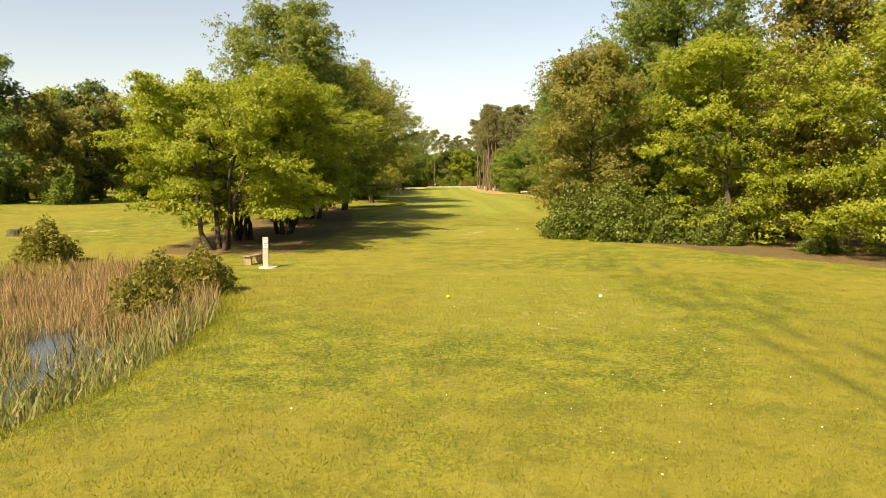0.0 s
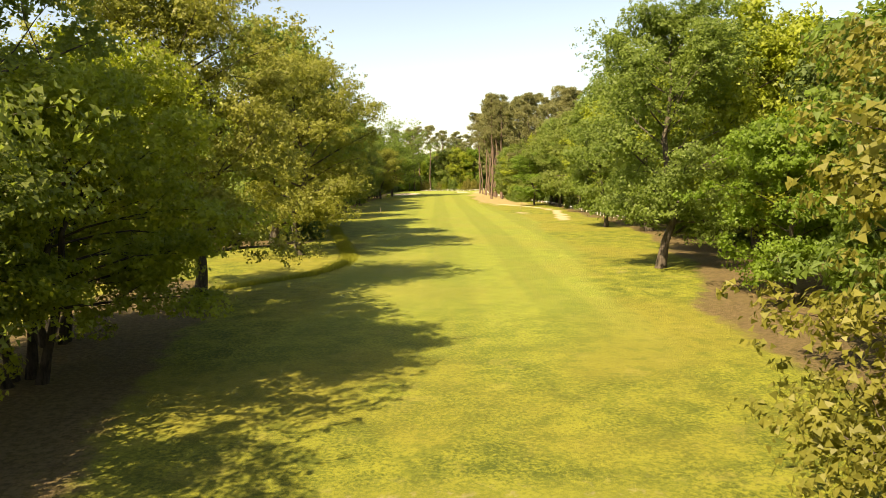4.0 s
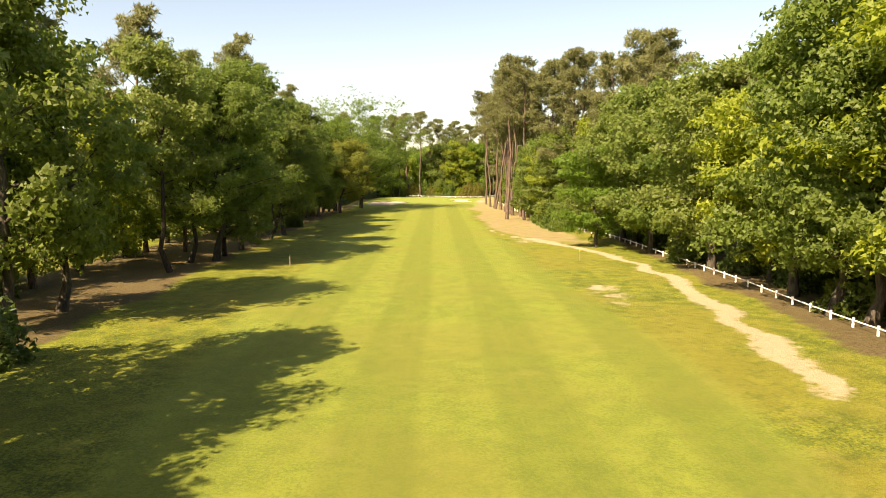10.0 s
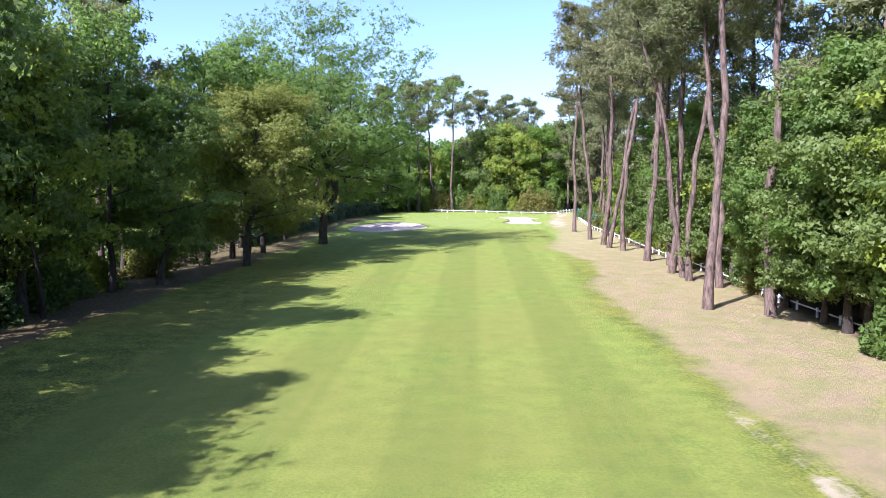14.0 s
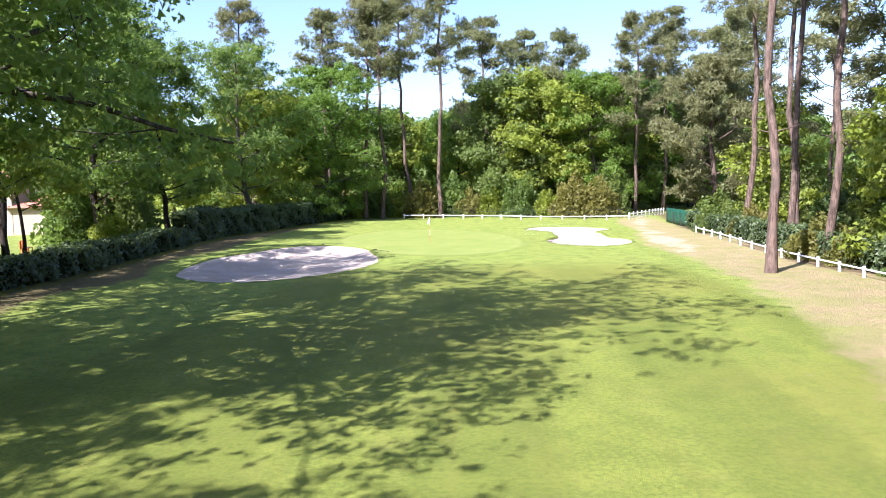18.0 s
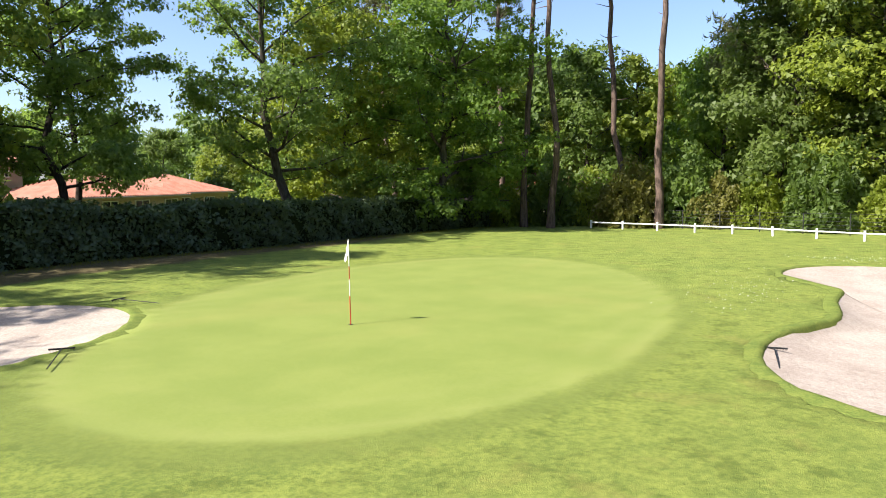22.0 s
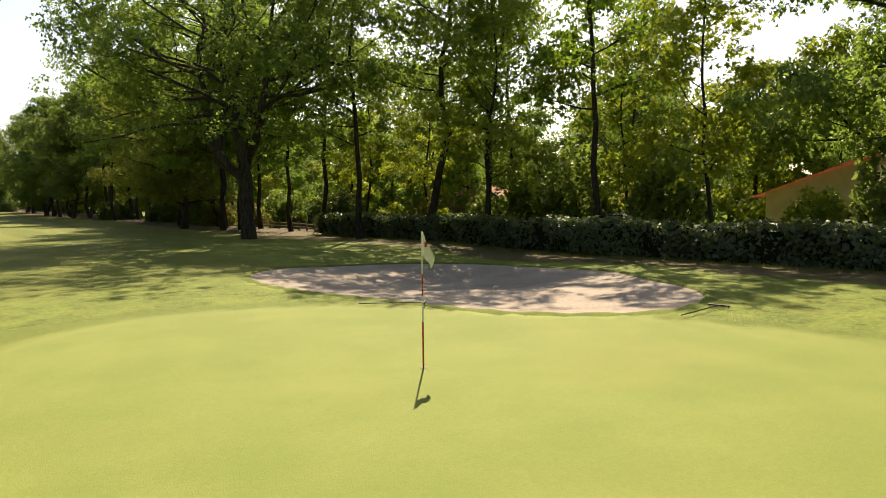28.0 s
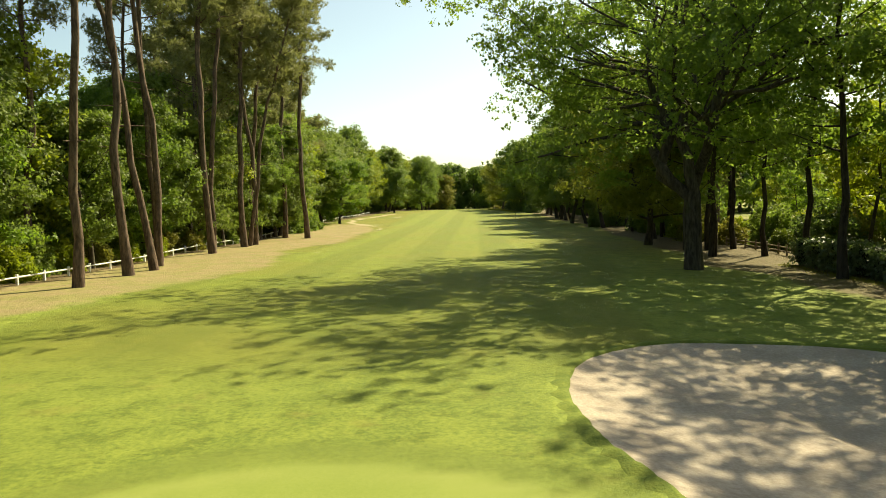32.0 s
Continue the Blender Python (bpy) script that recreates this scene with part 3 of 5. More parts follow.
def shrub_mesh(seed, wide, deep, tall, leaves, leaf, mat):
    """A bush of leaves on a loose shell, with stems inside."""
    r = np.random.default_rng(seed)
    d = unit(r.normal(size=(leaves, 3)))
    d[:, 2] = np.abs(d[:, 2])
    lump = 1 + 0.22 * np.sin(d[:, 0] * 5 + seed) * np.cos(d[:, 1] * 6) + 0.14 * np.sin(d[:, 2] * 9 + d[:, 0] * 7)
    c = d * lump[:, None] * (r.random((leaves, 1)) ** 0.22) * np.array([wide / 2, deep / 2, tall])
    c[:, 2] = np.maximum(c[:, 2], 0.05)
    vs, fs = [], []
    for i in range(7):
        a = 6.28 * i / 7
        lp = curve_pts([0.1 * math.cos(a), 0.1 * math.sin(a), -0.1], [math.cos(a) * 0.6, math.sin(a) * 0.6, 1], tall * 0.8, r, 4, 0.1)
        tube(vs, fs, lp, np.linspace(0.045, 0.012, 5), 4)
    return mesh_from("stems", vs, fs, M_DBARK), mesh_polys("foliage", leaf_tris(r, c, leaf, leaf * 0.75, 0.5), 3, mat)


def plant(name, meshes, x, y, size=1.0, turn=0.0, label="", category="tree", group="", tall=1.0, sink=0.0):
    m = pose(x, y, gz(x, y) - sink, 0, 0, turn) @ Matrix.Diagonal((size, size, size * tall, 1))
    e = empty(name, m, label, category, group)
    a, b = ("trunk", "crown") if category == "tree" else ("stems", "foliage")
    link(a, meshes[0], e), link(b, meshes[1], e)
    return e


# kinds: near ones with many small leaves, far ones with fewer and larger
OAK = [broadleaf(11, 13, 9.8, 1.8, 28000, 0.25, M_OAK, M_BARK, limbs=24, puff=1.12), broadleaf(12, 14, 9.2, 2.2, 28000, 0.25, M_OAK, M_BARK, limbs=25, puff=1.12), broadleaf(13, 12, 10.2, 1.5, 28000, 0.25, M_HORN, M_BARK, limbs=23, flat=0.5, puff=1.12)]
HORN = [broadleaf(21, 9.6, 10.6, 2.3, 84000, 0.145, M_HORN, M_DBARK, stems=4, flat=1.0, limbs=44, puff=0.85, thick=0.21), broadleaf(22, 10, 10.2, 2.5, 84000, 0.145, M_HORN, M_DBARK, stems=5, flat=1.0, limbs=45, puff=0.85, thick=0.20)]
NEAROAK = [broadleaf(14, 16.5, 13.2, 2.4, 100000, 0.16, M_YOAK, M_BARK, limbs=34, flat=0.4, thick=0.28, puff=1.05), broadleaf(15, 16.5, 12.0, 2.2, 100000, 0.16, M_OAK, M_BARK, limbs=32, flat=0.4, thick=0.28, puff=1.05)]
HEDGEOAK = [broadleaf(16, 17, 12.5, 3.0, 58000, 0.20, M_FRESH, M_DBARK, limbs=26, flat=0.3, thick=0.27, puff=0.85), broadleaf(17, 17.5, 11.5, 3.4, 52000, 0.20, M_FRESH, M_DBARK, limbs=25, flat=0.3, thick=0.25, puff=0.85), broadleaf(18, 17, 12.5, 3.0, 32000, 0.20, M_FRESH, M_BARK, limbs=26, flat=0.3, thick=0.30, puff=0.75)]
PINEFULL = [pine(88, 26, 11.5, 9, 3000, 8, M_PINE, blade=0.5), pine(89, 25, 11, 10, 3000, 8, M_PINE, blade=0.5)]
PINETALL = [pine(101, 27.5, 8.5, 17, 2200, 9, M_PINE, thick=0.27), pine(102, 28.5, 8, 18, 2000, 9, M_PINE, bend=0.04, thick=0.26, stubs=9)]
FAR = [broadleaf(31, 14, 10, 1.2, 10000, 0.38, M_OAK, M_BARK, limbs=18, puff=1.1), broadleaf(32, 13, 9.5, 1.0, 10000, 0.38, M_HORN, M_BARK, limbs=18, puff=1.1), broadleaf(33, 15, 9.5, 1.4, 10000, 0.38, M_DARK, M_DBARK, limbs=18, puff=1.1), broadleaf(34, 12, 9, 0.9, 10000, 0.38, M_BROWN, M_BARK, limbs=18, puff=1.1), broadleaf(35, 13, 9.5, 1.0, 10000, 0.38, M_LIME, M_BARK, limbs=18, puff=1.1)]
DISTANT = [broadleaf(36, 14, 11, 0.8, 2800, 0.85, M_OAK, M_BARK, limbs=11), broadleaf(37, 15, 10.5, 0.8, 2800, 0.85, M_OAK, M_BARK, limbs=11), broadleaf(38, 13, 11, 0.6, 2800, 0.85, M_OAK, M_BARK, limbs=11)]
BROWN = [broadleaf(41, 13, 10.5, 0.8, 72000, 0.16, M_BROWN, M_BARK, limbs=40, puff=0.98)]
LIME = [broadleaf(51, 13, 10, 1.2, 44000, 0.19, M_LIME, M_BARK, limbs=28, flat=0.85, puff=0.95), broadleaf(52, 9, 8, 1.0, 32000, 0.175, M_LIME, M_BARK, limbs=24, flat=0.8)]
TEEBEAM = [broadleaf(53, 13, 10.5, 1.0, 66000, 0.155, M_HORN, M_BARK, limbs=30, flat=0.85, puff=0.95)]
BIGOAK = [broadleaf(61, 17.6, 25, 7.4, 88000, 0.21, M_FRESH, M_BARK, stems=4, fork=4.2, limbs=44, thick=0.41, flat=0.4, puff=0.72, top=1.1, wob=0.24)]
TALLOAK = [broadleaf(63, 20.5, 13, 8.5, 18000, 0.26, M_FRESH, M_DBARK, limbs=24, thick=0.25, top=0.9)]
WOODOAK = [broadleaf(65, 16, 9.5, 4.4, 24000, 0.235, M_FRESH, M_DBARK, limbs=22, thick=0.22, flat=0.4), broadleaf(66, 17, 9.0, 5.0, 22000, 0.235, M_OAK, M_DBARK, limbs=21, thick=0.20, flat=0.35)]
THIN = [broadleaf(71, 20, 8.5, 6.5, 6600, 0.27, M_FRESH, M_DBARK, limbs=18, thick=0.22, puff=1.25, sway=0.009), broadleaf(72, 19, 8, 7.0, 6000, 0.27, M_LIME, M_DBARK, limbs=17, thick=0.18, puff=1.25, sway=0.009), broadleaf(73, 15, 8, 3.0, 9000, 0.26, M_HORN, M_DBARK, limbs=17, thick=0.12, puff=1.25, sway=0.009)]
PINE = [pine(81, 29, 8.6, 16.5, 1700, 9, M_PINE, thick=0.27), pine(82, 28, 8.0, 16, 1600, 9, M_PINE, bend=0.06, thick=0.25), pine(83, 30, 8.0, 17.5, 1600, 9, M_PINE, bend=-0.05, thick=0.27)]
PINELEAN = [pine(84, 26, 7, 16, 1500, 9, M_PINE, lean=(0.20, 0.03), bend=-0.06, thick=0.23)]
PINEEAST = [pine(103, 28, 7.5, 16, 1800, 9, M_PINE, lean=(0.10, 0.0), bend=-0.05, thick=0.24)]
PINEWEST = [pine(104, 29, 7.5, 17, 1900, 9, M_PINE, lean=(-0.12, 0.02), bend=0.03, thick=0.24)]
PINELOW = [pine(85, 12, 9, 1.0, 3600, 9, M_PINE, stubs=0, blade=0.45)]
PINEFAR = [pine(86, 23, 10, 8, 1300, 8, M_PINE, blade=0.7), pine(87, 21, 9.5, 5, 1400, 8, M_PINE, blade=0.7)]
LAUREL = [shrub_mesh(91, 4.2, 3.6, 3.2, 9000, 0.20, M_LAUREL), shrub_mesh(92, 2.6, 2.4, 1.9, 4500, 0.18, M_LAUREL)]
BUSH = [shrub_mesh(93, 3.2, 3.0, 2.4, 4500, 0.22, M_OAK), shrub_mesh(94, 2.4, 2.4, 1.7, 3500, 0.18, M_HORN), shrub_mesh(95, 2.8, 2.6, 2.0, 3800, 0.19, M_BROWN)]
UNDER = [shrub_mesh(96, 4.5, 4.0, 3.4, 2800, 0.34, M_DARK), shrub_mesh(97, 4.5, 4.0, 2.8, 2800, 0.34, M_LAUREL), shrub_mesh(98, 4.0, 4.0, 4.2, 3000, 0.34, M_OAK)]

LIGHT = [FAR[1], FAR[4], FAR[0]]
L_OAK = "leafy green oak with a full rounded crown"
L_HORN = "multi-stemmed hornbeam with layered bright green leaves"
L_FAR = "green broadleaved tree in the woodland edge"
L_PINE = "tall maritime pine with a bare trunk and ragged crown"
L_THIN = "slender woodland tree with dark trunk and sparse leaves"
L_BROWN = "young oak with yellow-brown spring leaves down to the grass"
L_UND = "dark evergreen undergrowth beneath the trees"
rt = random.Random(3)


def strip(kinds, x0, x1, y0, y1, n, lo, hi, name, label, group, category="tree"):
    """n trees spread over a strip of ground, none too near another."""
    spots = []
    for i in range(n):
        for _ in range(12):
            y = y0 + (y1 - y0) * (i + rt.random()) / n
            f = rt.random()
            x = x0 + (x1 - x0) * f
            if all((x - a) ** 2 + (y - b) ** 2 > 9 for a, b in spots[-6:]):
                break
        spots.append((x, y))
        plant(name, rt.choice(kinds), x, y, rt.uniform(lo, hi), rt.uniform(0, 360), label, category, group, rt.uniform(0.92, 1.1))


far_leaf, far_wood = [], []


def grove(x0, x1, y0, y1, n, lo, hi):
    """Distant trees that nobody could count: kept for one joined wood."""
    for i in range(n):
        kind = DISTANT[rt.randrange(len(DISTANT))]
        s = rt.uniform(lo, hi)
        x, y = x0 + (x1 - x0) * rt.random(), y0 + (y1 - y0) * (i + rt.random()) / n
        a = rt.uniform(0, 6.28)
        turn = np.array([[math.cos(a), -math.sin(a), 0], [math.sin(a), math.cos(a), 0], [0, 0, 1]]) * s
        for me, keep in ((kind[0], far_wood), (kind[1], far_leaf)):
            co = np.empty(len(me.vertices) * 3, np.float32)
            me.vertices.foreach_get("co", co)
            ids = np.empty(len(me.loops), np.int32)
            me.loops.foreach_get("vertex_index", ids)
            ids = ids[:288] if keep is far_wood else ids
            keep.append(np.einsum("ij,kj->ki", turn, co.reshape(-1, 3)[ids]) + np.array([x, y, gz(x, y)]))


def tree(kinds, i, x, y, size, turn, label, group, name="oak_tree", tall=1.0):
    return plant(name, kinds[i % len(kinds)], x, y, size, turn, label, "tree", group, tall)


# hornbeams and oaks beside the first tee
g = "trees beside the first tee"
tree(HORN, 0, -14.6, -115.6, 1.05, 20, L_HORN, g, "hornbeam")
tree(HORN, 1, -14.7, -110.0, 1.02, 120, L_HORN, g, "hornbeam")
tree(HORN, 0, -12.8, -106.4, 1.0, 230, L_HORN, g, "hornbeam")
tree(HORN, 1, -15.9, -95.0, 1.12, 300, L_HORN, g, "hornbeam")
tree(HORN, 0, -13.4, -90.5, 1.12, 60, L_HORN, g, "hornbeam")
tree(HORN, 1, -15.4, -85.0, 1.02, 170, L_HORN, g, "hornbeam")
tree(NEAROAK, 1, -14.6, -98.0, 1.1, 40, "tall green oak rising above the hornbeams", g)
tree(NEAROAK, 0, -12.2, -76.6, 1.05, 210, L_OAK, g)
tree(NEAROAK, 0, -10.9, -55.2, 1.05, 75, "single leafy oak standing in short grass", g)
# far side of the neighbouring hole
strip(FAR, -74, -52, -62, -20, 14, 1.0, 1.25, "broadleaf_tree", L_FAR, "far woodland")
grove(-120, -62, -160, -40, 26, 0.9, 1.2)
strip(UNDER, -72, -52, -66, -30, 12, 1.0, 1.4, "shrub", L_UND, "undergrowth", "shrub")
strip(FAR, -50, -30, -34, -14, 9, 1.0, 1.25, "broadleaf_tree", L_FAR, "far woodland")
grove(-130, -46, -30, 60, 30, 1.1, 1.5)

# clump at the right of the tee
g = "clump of trees beside the tee"
tree(BROWN, 0, 10.0, -105.8, 0.98, 0, L_BROWN, g)
tree(TEEBEAM, 0, 17.3, -112.5, 1.05, 60, "bright green tree with layered low branches", g)
tree(TEEBEAM, 0, 23.0, -119.5, 1.08, 190, "bright green tree with layered low branches", g)
tree(NEAROAK, 1, 17.5, -101, 1.2, 190, "tall oak rising above the clump", g)
tree(BROWN, 0, 24, -108, 1.4, 120, "tall oak with yellow-brown spring leaves", g)
tree(NEAROAK, 0, 29, -116, 1.05, 250, L_OAK, g)
tree(OAK, 0, 14.5, -95, 1.05, 20, L_OAK, g)
strip(FAR, 18, 36, -98, -72, 8, 0.9, 1.15, "broadleaf_tree", L_FAR, "right woodland")
for i, (x, y, s) in enumerate(((7.7, -109.0, 1.05), (10.2, -110.6, 1.08), (13.0, -111.6, 0.95), (15.8, -113.2, 0.75), (9.0, -107.4, 1.15), (20.0, -117.6, 0.5), (24.5, -123.5, 0.55))):
    plant("laurel_bush", LAUREL[0], x, y, s, 70 * i, "glossy green laurel bush on the grass edge", "shrub", "laurel bushes")

# single trees and woodland along the right of the fairway
g = "trees along the right of the fairway"
tree(NEAROAK, 1, 14.8, -66.6, 1.04, 30, "leafy oak with low branches over mown grass", g)
tree(OAK, 0, 19.8, -29.5, 0.95, 140, L_OAK, g)
tree(LIME, 1, 17.5, -79, 1.0, 100, "small bright green tree", g)
tree(LIME, 1, 21.2, 44, 1.25, 60, "layered bright green tree beside the white fence", g)
strip(OAK, 21.5, 28, -66, -36, 5, 1.2, 1.4, "oak_tree", L_OAK, "right woodland")
strip(OAK, 25.6, 29, -26, 62, 13, 1.2, 1.5, "oak_tree", L_OAK, "right woodland")
strip(FAR, 31, 44, -70, 95, 24, 1.2, 1.55, "broadleaf_tree", L_FAR, "right woodland")
strip(PINEFAR, 29, 36, -30, 50, 6, 0.75, 0.9, "pine_tree", L_PINE, "pines")
strip(PINEFAR, 28, 36, 50, 92, 4, 1.0, 1.15, "pine_tree", L_PINE, "pines")
strip(OAK, 22.5, 27, 66, 90, 5, 1.0, 1.3, "oak_tree", L_OAK, "right woodland")
for i, (x, y, s) in enumerate(((23.5, 72, 1.0), (26.5, 80, 1.05), (22.8, 90, 1.05), (25, 98, 1.1), (22.6, 106, 1.05), (27, 62, 0.95), (29.5, 50, 0.95))):
    tree(PINEFULL, i, x, y, s, 65 * i, "tall full-crowned maritime pine in the woodland", "pines", "pine_tree")
for i, (x, y, s) in enumerate(((20.6, 82.5, 0.95), (22.4, 75, 1.05), (20.2, 88.8, 0.72), (21.4, 98, 0.85), (21.2, 111, 0.85), (21.0, 119, 0.8), (21.4, 127, 0.78), (22.0, 137, 0.8), (21.0, 86.0, 0.98), (20.6, 94, 0.62), (20.9, 104.5, 0.8))):
    tree(OAK, i % 2, x, y, s, 65 * i, "bushy young green tree behind the fence", "right woodland")
for i, (x, y, s) in enumerate(((20.3, 86.5, 0.95), (20.5, 79.0, 0.95), (20.2, 95.5, 0.78))):
    tree(WOODOAK, i, x, y, s, 100 * i, "leafy tree reaching over the white fence", "right woodland")
for i, (x, y, s) in enumerate(((21.0, 81.5, 1.5), (21.2, 77.5, 1.6), (21.2, 72.5, 1.5), (21.3, 67.5, 1.3))):
    plant("bush", BUSH[0], x, y, s, 70 * i, "low spreading green bush behind the fence", "shrub", "bushes")
strip(UNDER, 26.6, 31, -60, 100, 28, 0.8, 1.1, "shrub", L_UND, "undergrowth", "shrub")
grove(44, 90, -170, 90, 30, 1.2, 1.6)
grove(48, 90, 90, 240, 22, 0.75, 1.0)
strip(BUSH, 22.5, 24.5, 66, 90, 6, 1.0, 1.7, "bush", "rounded green bush under the trees", "bushes", "shrub")

# the row of pines near the green
g = "pines in a row along the fence"
for kinds, x, y, s, a in ((PINE, 15.4, 92.7, 1.0, 0), (PINE, 18.5, 91.0, 0.98, 60), (PINEWEST, 18.9, 101.3, 0.98, 0), (PINEEAST, 17.6, 104.6, 0.96, 0), (PINE, 17.4, 108.6, 1.0, 100), (PINEWEST, 18.6, 113.0, 1.0, 0), (PINE, 17.2, 116.4, 1.0, 160), (PINE, 18.9, 122.2, 0.94, 220), (PINEEAST, 17.2, 126.5, 1.0, 0), (PINE, 16.2, 132.4, 0.98, 300), (PINEWEST, 15.8, 138.4, 0.95, 0), (PINE, 18.8, 143, 0.98, 80), (PINE, 16.0, 151.0, 1.0, 140), (PINE, 20.6, 156, 0.92, 250), (PINE, 21.6, 162, 0.95, 90), (PINE, 23.6, 166, 0.95, 200), (PINE, 22.4, 173, 0.95, 310), (PINE, 22.6, 118, 0.85, 30), (PINE, 23.2, 131, 0.88, 200), (PINE, 24.5, 140, 0.9, 110), (PINE, 22.8, 148.5, 0.85, 10)):
    tree(kinds, int(a / 20), x, y, s, a, L_PINE, g, "pine_tree")
tree(PINELEAN, 0, 16.6, 129.2, 1.0, 0, "leaning maritime pine beside a white fence", g, "pine_tree")
tree(PINELEAN, 0, 17.6, 106.0, 0.85, 170, "leaning maritime pine beside a white fence", g, "pine_tree")
for i, (x, y, s) in enumerate(((24.2, 138.5, 1.1), (26.5, 129.5, 1.2), (23.8, 121.0, 0.95), (26.0, 112.0, 1.15), (24.0, 103.5, 1.0), (25.5, 95.0, 1.15), (23.6, 87.0, 1.1), (22.6, 79.5, 1.1))):
    tree(LIME if i in (0, 2) else OAK, 2 * i if i not in (0, 2) else 0, x, y, s, 95 * i, "bright green tree filling the edge behind the pines", "right woodland")
strip(LIGHT, 23, 32, 100, 178, 11, 0.6, 0.85, "broadleaf_tree", L_FAR, "right woodland")
strip(PINEFAR, 27, 42, 150, 205, 4, 0.9, 1.1, "pine_tree", L_PINE, "pines")
strip(BUSH, 20.9, 22.4, 96, 178, 24, 0.8, 1.3, "bush", "rounded green bush behind the white fence", "bushes", "shrub")
strip(UNDER, 24, 34, 100, 200, 22, 0.9, 1.2, "shrub", L_UND, "undergrowth", "shrub")
strip(LIGHT, 34, 42, 100, 180, 8, 0.95, 1.15, "broadleaf_tree", L_FAR, "right woodland")
tree(PINELOW, 0, 24.8, 187, 1.25, 0, "low bushy pine with grey-green needles", "pines", "pine_tree")

# woodland along the left of the fairway
for i, (x, y, s) in enumerate(((-15.4, -45.5, 1.4), (-14.6, -36.0, 1.2), (-14.8, -27.5, 1.25), (-15.6, -19.0, 1.25))):
    tree(OAK, i + 1, x, y, s, 80 * i, L_OAK, "left woodland")
for i, (x, y, s) in enumerate(((-13.2, -41.5, 0.9), (-16.5, -40.0, 1.15), (-14.5, -34.0, 1.0), (-18.5, -33.0, 1.2), (-15.8, -26.0, 1.05), (-17.0, -18.0, 1.1), (-16.8, -10.0, 0.9))):
    plant("shrub", UNDER[i % 3], x, y, s, 50 * i, L_UND, "shrub", "undergrowth")
strip(OAK, -22.5, -19.0, -10, 5, 2, 1.1, 1.32, "oak_tree", L_OAK, "left woodland")
strip(WOODOAK, -22.5, -18.5, 18, 82, 9, 0.95, 1.2, "oak_tree", L_OAK, "left woodland")
strip(PINEFAR, -29, -23, 4, 120, 7, 0.85, 1.05, "pine_tree", L_PINE, "pines")
strip(LIGHT, -37, -27, -44, 70, 16, 0.95, 1.2, "broadleaf_tree", L_FAR, "left woodland")
strip(UNDER, -30, -24, -44, 10, 10, 0.8, 1.1, "shrub", L_UND, "undergrowth", "shrub")
tree(NEAROAK, 1, -17.8, 57.5, 1.0, 200, "tall leafy oak at the woodland edge", "left woodland")
tree(NEAROAK, 1, -18.6, 29.5, 1.12, 60, "tall leafy oak at the woodland edge", "left woodland")
strip(OAK, -26, -22, 80, 100, 3, 0.8, 1.05, "oak_tree", L_OAK, "left woodland")
strip(UNDER, -25.5, -22, 68, 100, 5, 0.55, 0.75, "shrub", L_UND, "undergrowth", "shrub")
strip(THIN, -26, -19.5, 70, 128, 13, 0.9, 1.12, "woodland_tree", L_THIN, "left woodland")
strip(UNDER, -34, -28, 100, 119, 6, 0.7, 0.95, "shrub", L_UND, "undergrowth", "shrub")
strip(UNDER, -31.5, -27, 118, 132, 5, 0.75, 0.95, "shrub", L_UND, "undergrowth", "shrub")
strip(LIGHT, -35, -30.5, 108, 134, 5, 0.6, 0.8, "broadleaf_tree", L_FAR, "left woodland")
strip(LIGHT, -54, -36, 76, 132, 9, 0.48, 0.62, "broadleaf_tree", L_FAR, "left woodland")
strip(BUSH, -32, -26, 70, 130, 11, 0.9, 1.4, "bush", "rounded green bush under the trees", "bushes", "shrub")

# round the green
for i, (x, y, s) in enumerate(((-17.2, 111.0, 0.98), (-20.2, 100.5, 0.85))):
    tree(NEAROAK, i, x, y, s, 110 * i, "tall leafy oak at the woodland edge", "left woodland")
tree(BIGOAK, 0, -15.0, 131.6, 1.08, 0, "large spreading oak with a forked trunk beside the bunker", "trees round the green")
g = "trees round the green"
for i, (x, y, s) in enumerate(((-20.6, 136.5, 0.95), (-22, 142, 1.0), (-22.2, 147.4, 1.05), (-25.8, 143.5, 0.95), (-24.5, 153, 1.1), (-27, 158.5, 1.0), (-19.0, 122, 1.0), (-22.5, 116, 1.0), (-26, 128, 1.0), (-31, 140, 0.85), (-33, 149, 0.85), (-28, 134, 0.85))):
    tree(TALLOAK if i == 1 else THIN, i, x, y, s, 77 * i, L_THIN, g, "woodland_tree")
for i, (x, y, s) in enumerate(((-18.9, 116.4, 1.0), (-22.4, 122.4, 0.95))):
    tree(THIN, i, x, y, s, 130 * i, "tall slim oak with a high thin crown", g)
strip(BUSH, -34, -25.5, 132, 152, 8, 1.0, 1.6, "bush", "tall loose green shrub behind the hedge", "bushes", "shrub")
strip(LIGHT, -56, -44, 128, 154, 6, 0.7, 0.95, "broadleaf_tree", L_FAR, "trees behind the houses")
tree(HEDGEOAK, 0, -27.3, 167.3, 1.1, 0, "dark-trunked tree behind the clipped hedge", g)
tree(HEDGEOAK, 1, -26.2, 178.8, 0.98, 90, "dark-trunked tree behind the clipped hedge", g)
tree(HEDGEOAK, 2, -21.4, 190.2, 1.12, 140, "oak with pale branches at the hedge", g)
tree(LIME, 0, -16.0, 198.5, 1.35, 30, "bright green tree at the end of the hedge", g)
tree(OAK, 2, -24, 199, 1.3, 200, L_OAK, g)
tree(THIN, 2, -29.0, 173.0, 1.15, 40, "leafy oak behind the clipped hedge", g)
